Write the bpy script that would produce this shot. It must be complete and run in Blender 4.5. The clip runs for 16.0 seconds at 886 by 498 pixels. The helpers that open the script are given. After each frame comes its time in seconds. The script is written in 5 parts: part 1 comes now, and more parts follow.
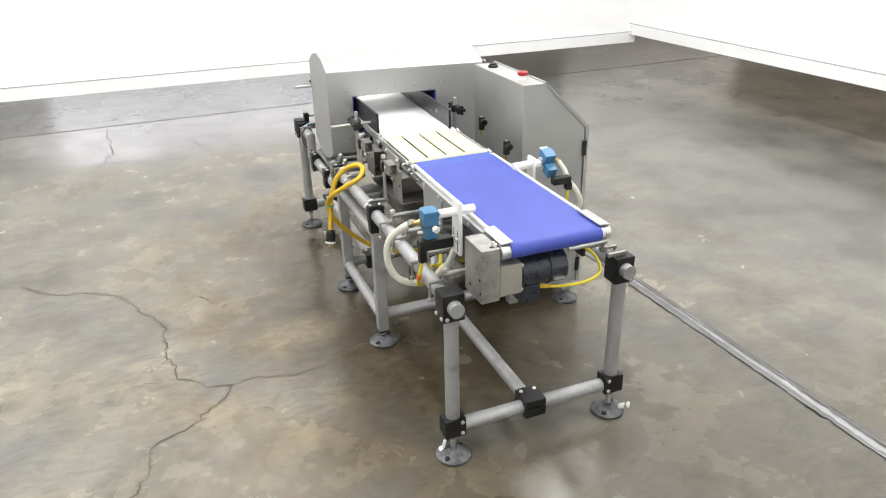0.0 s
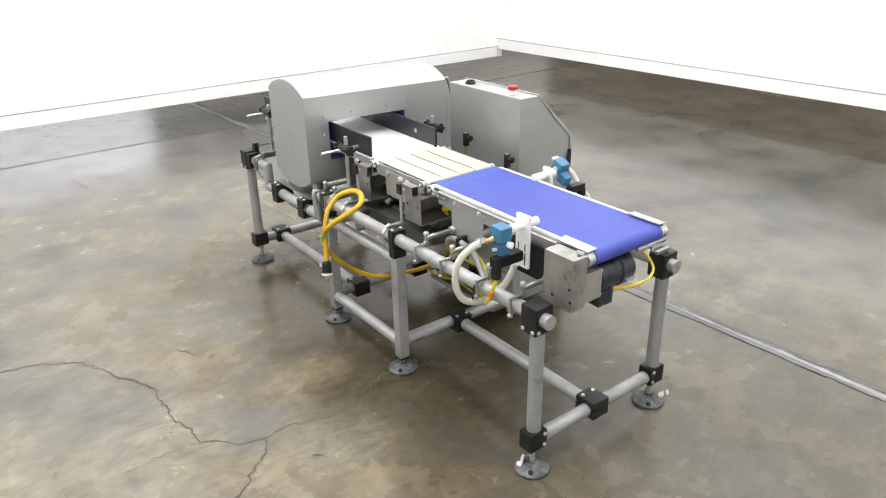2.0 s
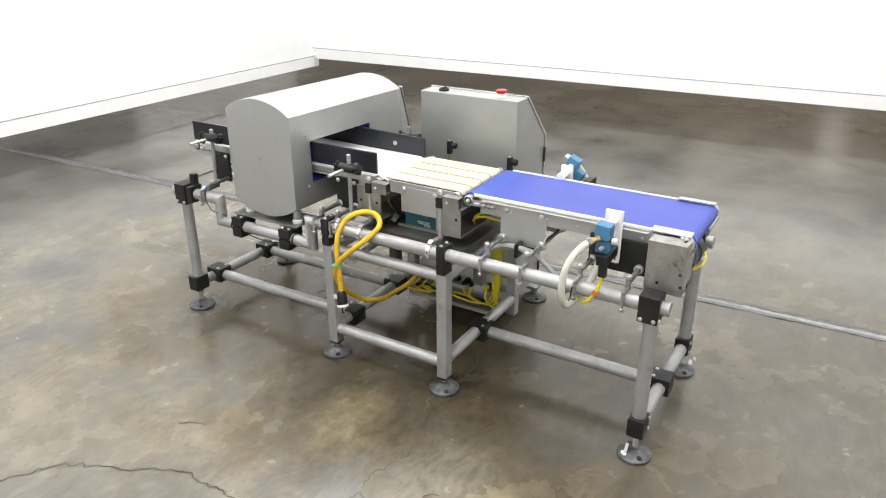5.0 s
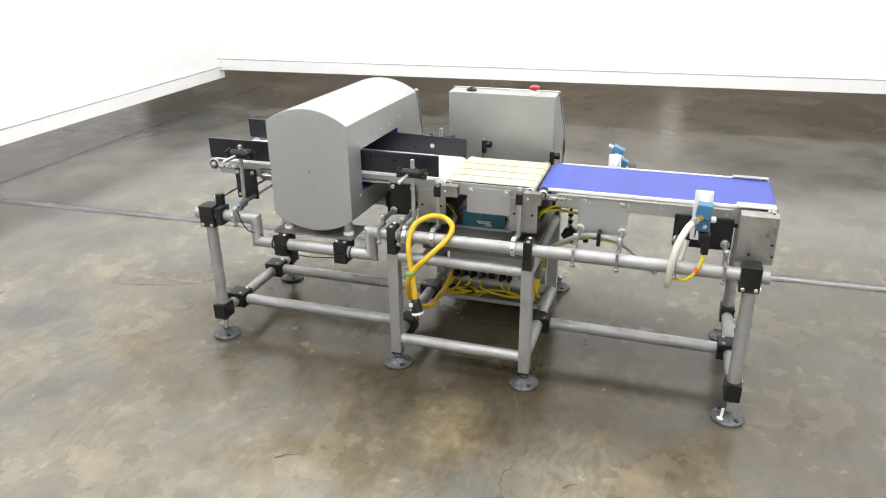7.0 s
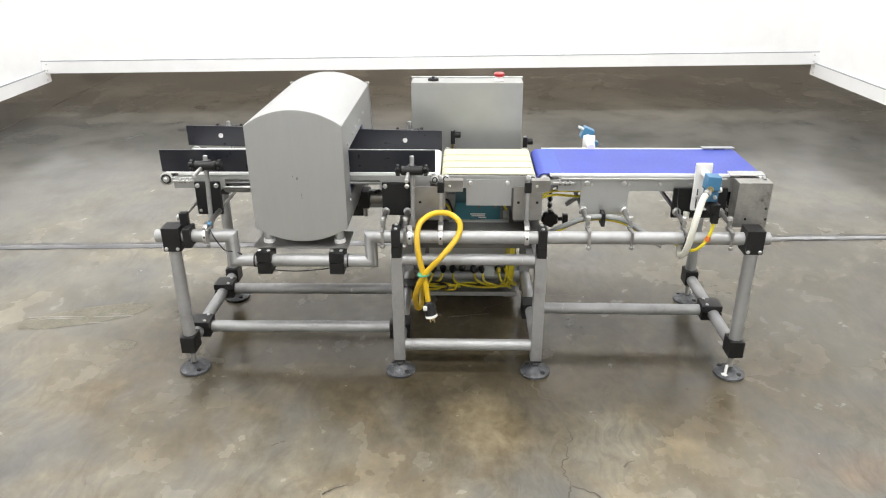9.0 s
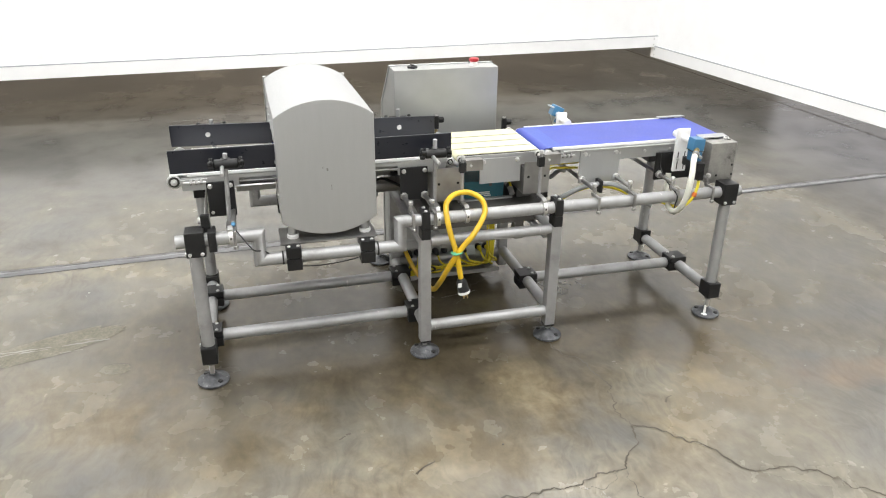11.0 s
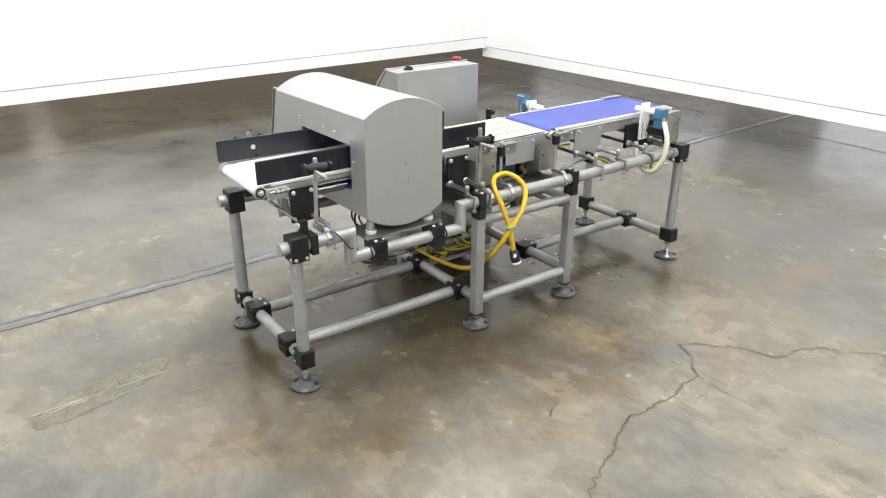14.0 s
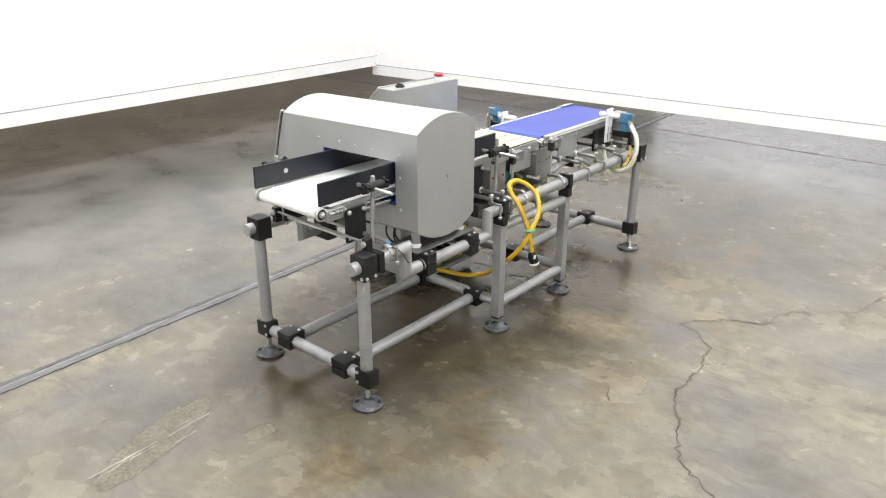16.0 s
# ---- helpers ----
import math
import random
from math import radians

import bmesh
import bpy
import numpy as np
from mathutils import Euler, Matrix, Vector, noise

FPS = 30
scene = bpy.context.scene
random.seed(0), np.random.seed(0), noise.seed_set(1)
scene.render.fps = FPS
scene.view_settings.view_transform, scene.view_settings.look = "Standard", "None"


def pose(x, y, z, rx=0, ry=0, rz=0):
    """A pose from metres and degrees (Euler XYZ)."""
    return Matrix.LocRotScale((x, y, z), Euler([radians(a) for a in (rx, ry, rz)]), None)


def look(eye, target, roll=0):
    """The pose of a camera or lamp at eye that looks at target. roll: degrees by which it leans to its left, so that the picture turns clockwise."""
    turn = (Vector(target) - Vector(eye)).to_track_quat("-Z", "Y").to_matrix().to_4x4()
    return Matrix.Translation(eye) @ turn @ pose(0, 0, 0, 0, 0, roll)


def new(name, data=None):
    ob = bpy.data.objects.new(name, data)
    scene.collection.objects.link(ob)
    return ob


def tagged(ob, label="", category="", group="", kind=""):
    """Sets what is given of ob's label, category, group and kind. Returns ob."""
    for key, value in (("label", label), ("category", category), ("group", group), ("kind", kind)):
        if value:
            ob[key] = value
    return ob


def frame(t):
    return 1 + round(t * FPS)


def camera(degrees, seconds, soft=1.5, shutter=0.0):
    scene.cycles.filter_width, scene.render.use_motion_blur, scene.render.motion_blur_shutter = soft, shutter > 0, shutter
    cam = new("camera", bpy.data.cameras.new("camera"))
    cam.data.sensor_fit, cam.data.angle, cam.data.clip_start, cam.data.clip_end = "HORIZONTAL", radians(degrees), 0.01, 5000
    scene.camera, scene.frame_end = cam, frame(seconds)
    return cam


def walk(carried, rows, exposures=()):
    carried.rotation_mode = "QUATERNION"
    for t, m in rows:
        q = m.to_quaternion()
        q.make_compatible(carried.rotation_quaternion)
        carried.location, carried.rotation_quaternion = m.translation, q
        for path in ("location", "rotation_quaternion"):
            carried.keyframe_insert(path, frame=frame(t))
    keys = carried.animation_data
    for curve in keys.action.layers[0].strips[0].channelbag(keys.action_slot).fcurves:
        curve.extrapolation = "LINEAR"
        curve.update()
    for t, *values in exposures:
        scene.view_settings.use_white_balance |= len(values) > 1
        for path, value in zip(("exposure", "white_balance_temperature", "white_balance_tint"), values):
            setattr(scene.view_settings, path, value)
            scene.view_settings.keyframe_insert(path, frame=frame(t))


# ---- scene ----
cam = camera(62.6, 16.0, 1.1)
PATH = [
    (0, (-0.68, -1.677, 1.597), (-0.021, 0.003, 0.735), -1.3),
    (0.5, (-0.895, -1.618, 1.607), (-0.092, -0.001, 0.745), -0.8),
    (1, (-1.095, -1.566, 1.615), (-0.173, -0.012, 0.757), -0.9),
    (1.5, (-1.205, -1.426, 1.601), (-0.261, 0.129, 0.77), -1.8),
    (2, (-1.311, -1.295, 1.604), (-0.22, 0.163, 0.778), -1.1),
    (2.5, (-1.498, -1.182, 1.608), (-0.295, 0.186, 0.782), -1.4),
    (3, (-1.671, -1.082, 1.61), (-0.378, 0.195, 0.775), -1.2),
    (3.5, (-1.721, -0.927, 1.594), (-0.374, 0.303, 0.773), -2.2),
    (4, (-1.8, -0.785, 1.602), (-0.391, 0.377, 0.786), -1.4),
    (6.5, (-2.227, 0.127, 1.584), (-0.505, 0.745, 0.777), -0.4),
    (7, (-2.302, 0.295, 1.586), (-0.562, 0.864, 0.781), -0.7),
    (7.5, (-2.267, 0.463, 1.571), (-0.514, 0.972, 0.755), -1.8),
    (8, (-2.225, 0.635, 1.573), (-0.449, 1.036, 0.745), -1.1),
    (8.5, (-2.261, 0.835, 1.569), (-0.45, 0.997, 0.736), -0.5),
    (9, (-2.318, 1.017, 1.577), (-0.502, 1.064, 0.741), -0.3),
    (11.5, (-2.334, 2.001, 1.544), (-0.622, 1.396, 0.705), 0.8),
    (12, (-2.333, 2.206, 1.55), (-0.666, 1.49, 0.71), 0.9),
    (12.5, (-2.367, 2.446, 1.556), (-0.745, 1.626, 0.721), 0.5),
    (13, (-2.293, 2.611, 1.542), (-0.709, 1.708, 0.72), 0.6),
    (13.5, (-2.173, 2.751, 1.534), (-0.641, 1.754, 0.724), 0.3),
    (14, (-2.118, 2.927, 1.535), (-0.628, 1.862, 0.732), 0.2),
    (14.5, (-2.077, 3.162, 1.548), (-0.682, 1.975, 0.746), 0.2),
    (15, (-1.953, 3.29, 1.532), (-0.612, 2.036, 0.739), 0.4),
    (15.5, (-1.815, 3.386, 1.537), (-0.531, 2.065, 0.76), 0.1),
    (16, (-1.655, 3.565, 1.535), (-0.459, 2.151, 0.778), 0.3),
]
walk(cam, [(t, look(eye, target, roll)) for t, eye, target, roll in PATH])

# ---- world, lamps, exposure ----
world = bpy.data.worlds.new("world")
scene.world = world
world.use_nodes = True
world.node_tree.nodes["Background"].inputs[0].default_value = (0.9, 0.95, 1.0, 1)
world.node_tree.nodes["Background"].inputs[1].default_value = 0.05
scene.view_settings.exposure = 0.0

LAMP_WATTS = 53.0
CEILING_Z = 4.4


def ceiling_lamp(x, y, z, sx, sy, watts, colour=(1.0, 0.994, 0.982)):
    data = bpy.data.lights.new("lamp", "AREA")
    data.shape, data.size, data.size_y, data.energy, data.color = "RECTANGLE", sx, sy, watts, colour
    ob = new("lamp", data)
    ob.location = (x, y, z)
    return ob


for lx in (-3.2, -0.6, 2.4):
    for ly in (-0.6, 1.3, 3.3):
        ceiling_lamp(lx, ly, CEILING_Z - 0.14, 0.5, 1.2, LAMP_WATTS)

# lamps of the hall beyond the curtains; those to the east are warmer
for lx, ly, k in ((1.6, 8.0, 1.6), (-2.6, 8.0, 1.6), (1.6, 12.5, 2.6), (-3.0, 12.5, 2.6), (1.6, -5.6, 1.6), (-2.6, -5.6, 1.6), (1.6, -8.2, 1.6)):
    ceiling_lamp(lx, ly, CEILING_Z - 0.14, 0.5, 1.2, LAMP_WATTS * k)
ceiling_lamp(15.5, 1.4, CEILING_Z - 0.14, 4.0, 4.0, 45.0, (1.0, 0.88, 0.74))
for lx, ly in ((6.4, -1.0), (6.4, 3.8), (10.4, 1.4)):
    ceiling_lamp(lx, ly, CEILING_Z - 0.14, 0.5, 1.2, LAMP_WATTS * 2.2, (1.0, 0.86, 0.70))
# daylight of the hall's high windows, which the polished floor mirrors under the curtains
for lx, ly, lz, sx, sz, watts, colour in (
        (0.2, 15.7, 2.95, 6.0, 1.9, 66.0, (0.94, 0.93, 1.0)),
        (1.4, -9.7, 1.75, 5.6, 1.3, 29.0, (0.94, 0.93, 1.0)),
        (12.8, 15.7, 3.4, 6.0, 1.6, 26.0, (1.0, 0.97, 0.94)),
        (8.8, -9.7, 2.65, 5.4, 1.3, 22.0, (0.94, 0.93, 1.0)),
        (-2.2, 15.65, 3.5, 2.6, 1.0, 9.0, (1.0, 0.98, 1.0))):
    lamp = ceiling_lamp(lx, ly, lz, sx, sz, watts, colour)
    lamp.matrix_world = look((lx, ly, lz), (lx, 0.0, lz))
# one lamp high on the far east wall of the hall
lamp = ceiling_lamp(20.7, 0.45, 4.1, 0.6, 0.5, 2.6, (1.0, 0.95, 0.86))
lamp.matrix_world = look((20.7, 0.45, 4.1), (0.0, 0.45, 4.1))

# ---- materials ----


def nodes_of(name):
    m = bpy.data.materials.new(name)
    m.use_nodes = True
    nt = m.node_tree
    return m, nt, nt.nodes["Principled BSDF"]


def link(nt, a, b):
    nt.links.new(a, b)


def add(nt, kind, **kw):
    n = nt.nodes.new(kind)
    for k, v in kw.items():
        n.inputs[k.replace("_", " ")].default_value = v
    return n


def coords(nt, scale=(1, 1, 1)):
    tc = nt.nodes.new("ShaderNodeTexCoord")
    mp = nt.nodes.new("ShaderNodeMapping")
    mp.inputs["Scale"].default_value = scale
    link(nt, tc.outputs["Object"], mp.inputs["Vector"])
    return mp.outputs["Vector"]


def noise_tex(nt, vec, scale, detail=4.0, rough=0.55, dist=0.0):
    n = add(nt, "ShaderNodeTexNoise", Scale=scale, Detail=detail, Roughness=rough, Distortion=dist)
    link(nt, vec, n.inputs["Vector"])
    return n.outputs["Fac"]


def ramp(nt, fac, stops):
    r = nt.nodes.new("ShaderNodeValToRGB")
    el = r.color_ramp.elements
    while len(el) < len(stops):
        el.new(0.5)
    for e, (p, c) in zip(el, stops):
        e.position = p
        e.color = (*c, 1) if len(c) == 3 else c
    link(nt, fac, r.inputs["Fac"])
    return r.outputs["Color"]


def mix(nt, fac, a, b, blend="MIX"):
    m = nt.nodes.new("ShaderNodeMix")
    m.data_type, m.blend_type = "RGBA", blend
    for sock, v in ((m.inputs[0], fac), (m.inputs[6], a), (m.inputs[7], b)):
        if hasattr(v, "node"):
            link(nt, v, sock)
        else:
            sock.default_value = v if not isinstance(v, tuple) else (*v, 1)
    return m.outputs[2]


def bump(nt, bsdf, height, strength=0.1, distance=0.002):
    b = add(nt, "ShaderNodeBump", Strength=strength, Distance=distance)
    link(nt, height, b.inputs["Height"])
    link(nt, b.outputs["Normal"], bsdf.inputs["Normal"])


def surface(name, base, rough=0.5, metal=0.0, vary=0.12, grain=60.0, relief=0.05, spread=0.1, stretch=(1, 1, 1), spec=0.5, coat=0.0):
    """A plain coloured surface with fine grain, larger blotches and a little relief."""
    m, nt, b = nodes_of(name)
    v = coords(nt, stretch)
    big, fine = noise_tex(nt, v, 7.0, 3), noise_tex(nt, v, grain, 5, 0.6)
    lo = tuple(c * (1 - vary) for c in base)
    hi = tuple(min(1, c * (1 + vary)) for c in base)
    c1 = ramp(nt, big, ((0.3, lo), (0.7, hi)))
    c2 = ramp(nt, fine, ((0.3, (1 - vary,) * 3), (0.7, (1, 1, 1))))
    link(nt, mix(nt, 0.6, c1, c2, "MULTIPLY"), b.inputs["Base Color"])
    rr = ramp(nt, fine, ((0.25, (max(0.02, rough - spread),) * 3), (0.75, (min(1, rough + spread),) * 3)))
    link(nt, rr, b.inputs["Roughness"])
    b.inputs["Metallic"].default_value = metal
    b.inputs["Specular IOR Level"].default_value = spec
    b.inputs["Coat Weight"].default_value = coat
    bump(nt, b, fine, relief, 0.0015)
    return m


M_STEEL = surface("satin_stainless", (0.474, 0.480, 0.478), 0.50, 0.80, 0.013, 26, 0.010, 0.05, (1, 7, 1))


def pipe_steel():
    """Dull grey pipe with darker handling marks and small bright knocks."""
    m, nt, b = nodes_of("satin_pipe")
    v = coords(nt)
    smudge, grain, knock = noise_tex(nt, v, 7.0, 6, 0.62), noise_tex(nt, v, 45.0, 5, 0.6), noise_tex(nt, coords(nt, (1, 1, 0.35)), 55.0, 3, 0.5)
    c = ramp(nt, smudge, ((0.30, (0.26, 0.258, 0.25)), (0.42, (0.375, 0.376, 0.376)), (0.62, (0.425, 0.428, 0.432))))
    c = mix(nt, 0.6, c, ramp(nt, grain, ((0.3, (0.88, 0.88, 0.88)), (0.7, (1.04, 1.04, 1.04)))), "MULTIPLY")
    c = mix(nt, ramp(nt, knock, ((0.70, (0, 0, 0)), (0.74, (0.8, 0.8, 0.8)))), c, (0.62, 0.62, 0.61))
    link(nt, c, b.inputs["Base Color"])
    link(nt, ramp(nt, smudge, ((0.3, (0.58,) * 3), (0.65, (0.46,) * 3))), b.inputs["Roughness"])
    b.inputs["Metallic"].default_value = 0.55
    bump(nt, b, grain, 0.05, 0.0012)
    return m


M_PIPE = pipe_steel()
M_WORN = surface("worn_steel", (0.36, 0.355, 0.345), 0.42, 0.85, 0.25, 18, 0.08, 0.12)
M_DECK = surface("dull_dark_steel", (0.17, 0.165, 0.155), 0.5, 0.7, 0.25, 18, 0.08, 0.12)
M_FOLD = surface("dirty_folded_steel", (0.37, 0.36, 0.34), 0.45, 0.8, 0.22, 14, 0.05, 0.1)


def scuffed():
    """Bare steel with dark greasy smudges and fine scratches."""
    m, nt, b = nodes_of("scuffed_steel")
    v = coords(nt)
    big, fine = noise_tex(nt, v, 11.0, 9, 0.72, 0.15), noise_tex(nt, coords(nt, (1, 1, 14)), 40.0, 5, 0.6)
    c = ramp(nt, big, ((0.33, (0.085, 0.08, 0.072)), (0.43, (0.31, 0.305, 0.285)), (0.6, (0.43, 0.42, 0.395))))
    c = mix(nt, 0.5, c, ramp(nt, fine, ((0.3, (0.8, 0.8, 0.8)), (0.6, (1, 1, 1)))), "MULTIPLY")
    link(nt, c, b.inputs["Base Color"])
    link(nt, ramp(nt, big, ((0.35, (0.6,) * 3), (0.6, (0.40,) * 3))), b.inputs["Roughness"])
    b.inputs["Metallic"].default_value = 0.8
    bump(nt, b, fine, 0.05, 0.001)
    return m


M_SCUFF = scuffed()
M_BRIGHT = surface("bright_steel", (0.64, 0.64, 0.63), 0.34, 0.85, 0.05, 60, 0.02, 0.06)
M_BLACK = surface("black_plastic", (0.013, 0.013, 0.0135), 0.45, 0.0, 0.3, 90, 0.08, 0.08, spec=0.35)
M_GUIDE = surface("black_guide_board", (0.012, 0.0135, 0.020), 0.30, 0.0, 0.06, 40, 0.01, 0.04)


def worn_nylon():
    """Dark grey nylon, dusty and chipped."""
    m, nt, b = nodes_of("grey_nylon_foot")
    v = coords(nt)
    dust, chip = noise_tex(nt, v, 22.0, 6, 0.65), noise_tex(nt, v, 70.0, 4, 0.6)
    c = ramp(nt, dust, ((0.36, (0.028, 0.029, 0.032)), (0.5, (0.070, 0.073, 0.080)), (0.64, (0.150, 0.153, 0.160))))
    c = mix(nt, ramp(nt, chip, ((0.62, (0, 0, 0)), (0.67, (0.7, 0.7, 0.7)))), c, (0.30, 0.30, 0.29))
    link(nt, c, b.inputs["Base Color"])
    b.inputs["Roughness"].default_value = 0.55
    bump(nt, b, chip, 0.15, 0.001)
    return m


M_FOOT = worn_nylon()
M_BEIGE = surface("beige_gear_head", (0.40, 0.385, 0.335), 0.42, 0.5, 0.08, 40, 0.03, 0.06)
M_LOOM = surface("grey_hose", (0.31, 0.32, 0.32), 0.40, 0.0, 0.08, 50, 0.03, 0.06)
M_BELTW = surface("white_belt", (0.84, 0.84, 0.83), 0.35, 0.0, 0.03, 90, 0.03, 0.06)
M_BELTY = surface("cream_belt", (0.61, 0.595, 0.415), 0.5, 0.0, 0.06, 140, 0.08, 0.08)
M_BELTB = surface("blue_belt", (0.043, 0.068, 0.375), 0.45, 0.0, 0.08, 160, 0.06, 0.06)
M_BLUE = surface("blue_enamel", (0.052, 0.185, 0.335), 0.38, 0.0, 0.12, 70, 0.05, 0.08)
M_TEAL = surface("teal_paint", (0.035, 0.17, 0.22), 0.45, 0.0, 0.12, 70, 0.05, 0.08)
M_LINER = surface("blue_liner", (0.02, 0.045, 0.30), 0.35, 0.0, 0.1, 60, 0.02, 0.05)
M_MOTOR = surface("dark_motor_paint", (0.021, 0.025, 0.037), 0.30, 0.1, 0.15, 60, 0.05, 0.08)
M_WHITE = surface("white_plastic", (0.82, 0.82, 0.81), 0.35, 0.0, 0.04, 60, 0.03, 0.06)
M_HOSE = surface("cloudy_hose", (0.66, 0.66, 0.58), 0.35, 0.0, 0.06, 50, 0.03, 0.06)
M_YELLOW = surface("yellow_cable", (0.70, 0.445, 0.016), 0.40, 0.0, 0.24, 26, 0.10, 0.12)
M_LEMON = surface("lemon_cable", (0.72, 0.60, 0.03), 0.40, 0.0, 0.1, 60, 0.04, 0.08)
M_RED = surface("red_button", (0.40, 0.022, 0.03), 0.3, 0.0, 0.08, 60, 0.02, 0.05)
M_BRASS = surface("brass", (0.55, 0.42, 0.2), 0.3, 1.0, 0.1, 60, 0.03, 0.06)
M_LABEL = surface("pale_label", (0.55, 0.60, 0.60), 0.5, 0.0, 0.08, 60, 0.02, 0.05)
M_GREEN = surface("green_tie", (0.10, 0.38, 0.22), 0.5, 0.0, 0.08, 60, 0.02, 0.05)
M_RAILW = surface("white_rail", (0.93, 0.93, 0.93), 0.4, 0.0, 0.02, 40, 0.02, 0.05)
M_CURTAIN = surface("white_curtain", (0.93, 0.93, 0.93), 0.75, 0.0, 0.02, 30, 0.05, 0.05)
M_SEAM = surface("grey_gap_line", (0.38, 0.395, 0.42), 0.5, 0.0, 0.1, 40, 0.02, 0.05)
M_SLOT = surface("dark_gap", (0.03, 0.03, 0.025), 0.7, 0.0, 0.1, 60, 0.02, 0.05)
M_WALL = surface("warehouse_wall", (0.42, 0.38, 0.33), 0.8, 0.0, 0.1, 12, 0.1, 0.05)
M_CEIL = surface("ceiling_paint", (0.72, 0.72, 0.71), 0.8, 0.0, 0.04, 12, 0.1, 0.05)
M_GAP = surface("open_joint", (0.018, 0.016, 0.014), 0.9, 0.0, 0.3, 40, 0.1, 0.05)
M_JOINT = surface("joint_filler", (0.175, 0.173, 0.177), 0.38, 0.0, 0.34, 26, 0.5, 0.12, (5, 0.5, 1))
M_CRACK = surface("crack_dirt", (0.078, 0.067, 0.051), 0.9, 0.0, 0.3, 40, 0.1, 0.05)


def turned(nt, vec, turn, scale):
    mp = nt.nodes.new("ShaderNodeMapping")
    mp.inputs["Rotation"].default_value = (0, 0, radians(turn))
    mp.inputs["Scale"].default_value = scale
    link(nt, vec, mp.inputs["Vector"])
    return mp.outputs["Vector"]


def patch_mask(nt, vec, place, size, turn=0.0, edge=0.5):
    """A soft round area of the floor, 1 in its middle."""
    mp = nt.nodes.new("ShaderNodeMapping")
    mp.vector_type = "TEXTURE"
    mp.inputs["Location"].default_value = (*place, 0)
    mp.inputs["Rotation"].default_value = (0, 0, radians(turn))
    mp.inputs["Scale"].default_value = (*size, 1)
    link(nt, vec, mp.inputs["Vector"])
    ball = nt.nodes.new("ShaderNodeTexGradient")
    ball.gradient_type = "SPHERICAL"
    link(nt, mp.outputs["Vector"], ball.inputs["Vector"])
    return ramp(nt, ball.outputs["Fac"], ((0.0, (0, 0, 0)), (edge, (1, 1, 1))))


def times(nt, a, b):
    return mix(nt, 1.0, a, b, "MULTIPLY")


def grey3(k):
    return (k, k, k)


# stains with a shape of their own: place, half sizes, turn, share, what they do to the colour
PALE_STAINS = [
    ((-0.88, 0.92), (0.30, 0.26), 20, 0.75, (1.34, 1.33, 1.28)),
    ((-0.66, 1.50), (0.30, 0.16), 60, 0.55, (1.28, 1.27, 1.22)),
    ((-0.45, 0.52), (0.26, 0.20), 0, 0.65, (1.32, 1.29, 1.20)),
    ((-0.37, 0.37), (0.22, 0.12), 60, 0.65, (1.34, 1.31, 1.20)),
    ((-1.25, 0.30), (0.32, 0.24), 10, 0.5, (1.25, 1.24, 1.20)),
    ((-0.70, 2.10), (0.36, 0.26), -20, 0.5, (1.28, 1.27, 1.22)),
    ((-0.20, 2.75), (0.40, 0.22), 30, 0.5, (1.24, 1.24, 1.20)),
    ((-1.38, 0.98), (0.16, 0.13), 0, 0.7, (1.35, 1.34, 1.28)),
    ((1.42, 0.30), (0.16, 0.55), 4, 0.5, (1.30, 1.26, 1.14)),
    ((1.02, 2.40), (0.14, 0.80), 3, 0.55, (1.34, 1.28, 1.12)),
]
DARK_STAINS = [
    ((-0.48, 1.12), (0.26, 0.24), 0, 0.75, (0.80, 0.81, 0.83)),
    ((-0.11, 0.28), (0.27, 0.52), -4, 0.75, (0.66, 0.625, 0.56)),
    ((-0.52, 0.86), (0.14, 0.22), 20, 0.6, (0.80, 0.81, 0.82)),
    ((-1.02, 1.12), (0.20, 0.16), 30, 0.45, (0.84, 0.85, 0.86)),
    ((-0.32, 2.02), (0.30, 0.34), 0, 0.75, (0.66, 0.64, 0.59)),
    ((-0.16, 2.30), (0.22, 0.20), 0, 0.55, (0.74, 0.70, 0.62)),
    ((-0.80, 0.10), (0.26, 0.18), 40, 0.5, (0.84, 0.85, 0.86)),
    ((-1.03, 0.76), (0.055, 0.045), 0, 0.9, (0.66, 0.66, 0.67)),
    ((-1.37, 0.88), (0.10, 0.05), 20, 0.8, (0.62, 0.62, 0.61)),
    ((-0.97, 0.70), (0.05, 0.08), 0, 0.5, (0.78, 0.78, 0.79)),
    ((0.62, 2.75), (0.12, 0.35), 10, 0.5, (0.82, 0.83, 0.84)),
]


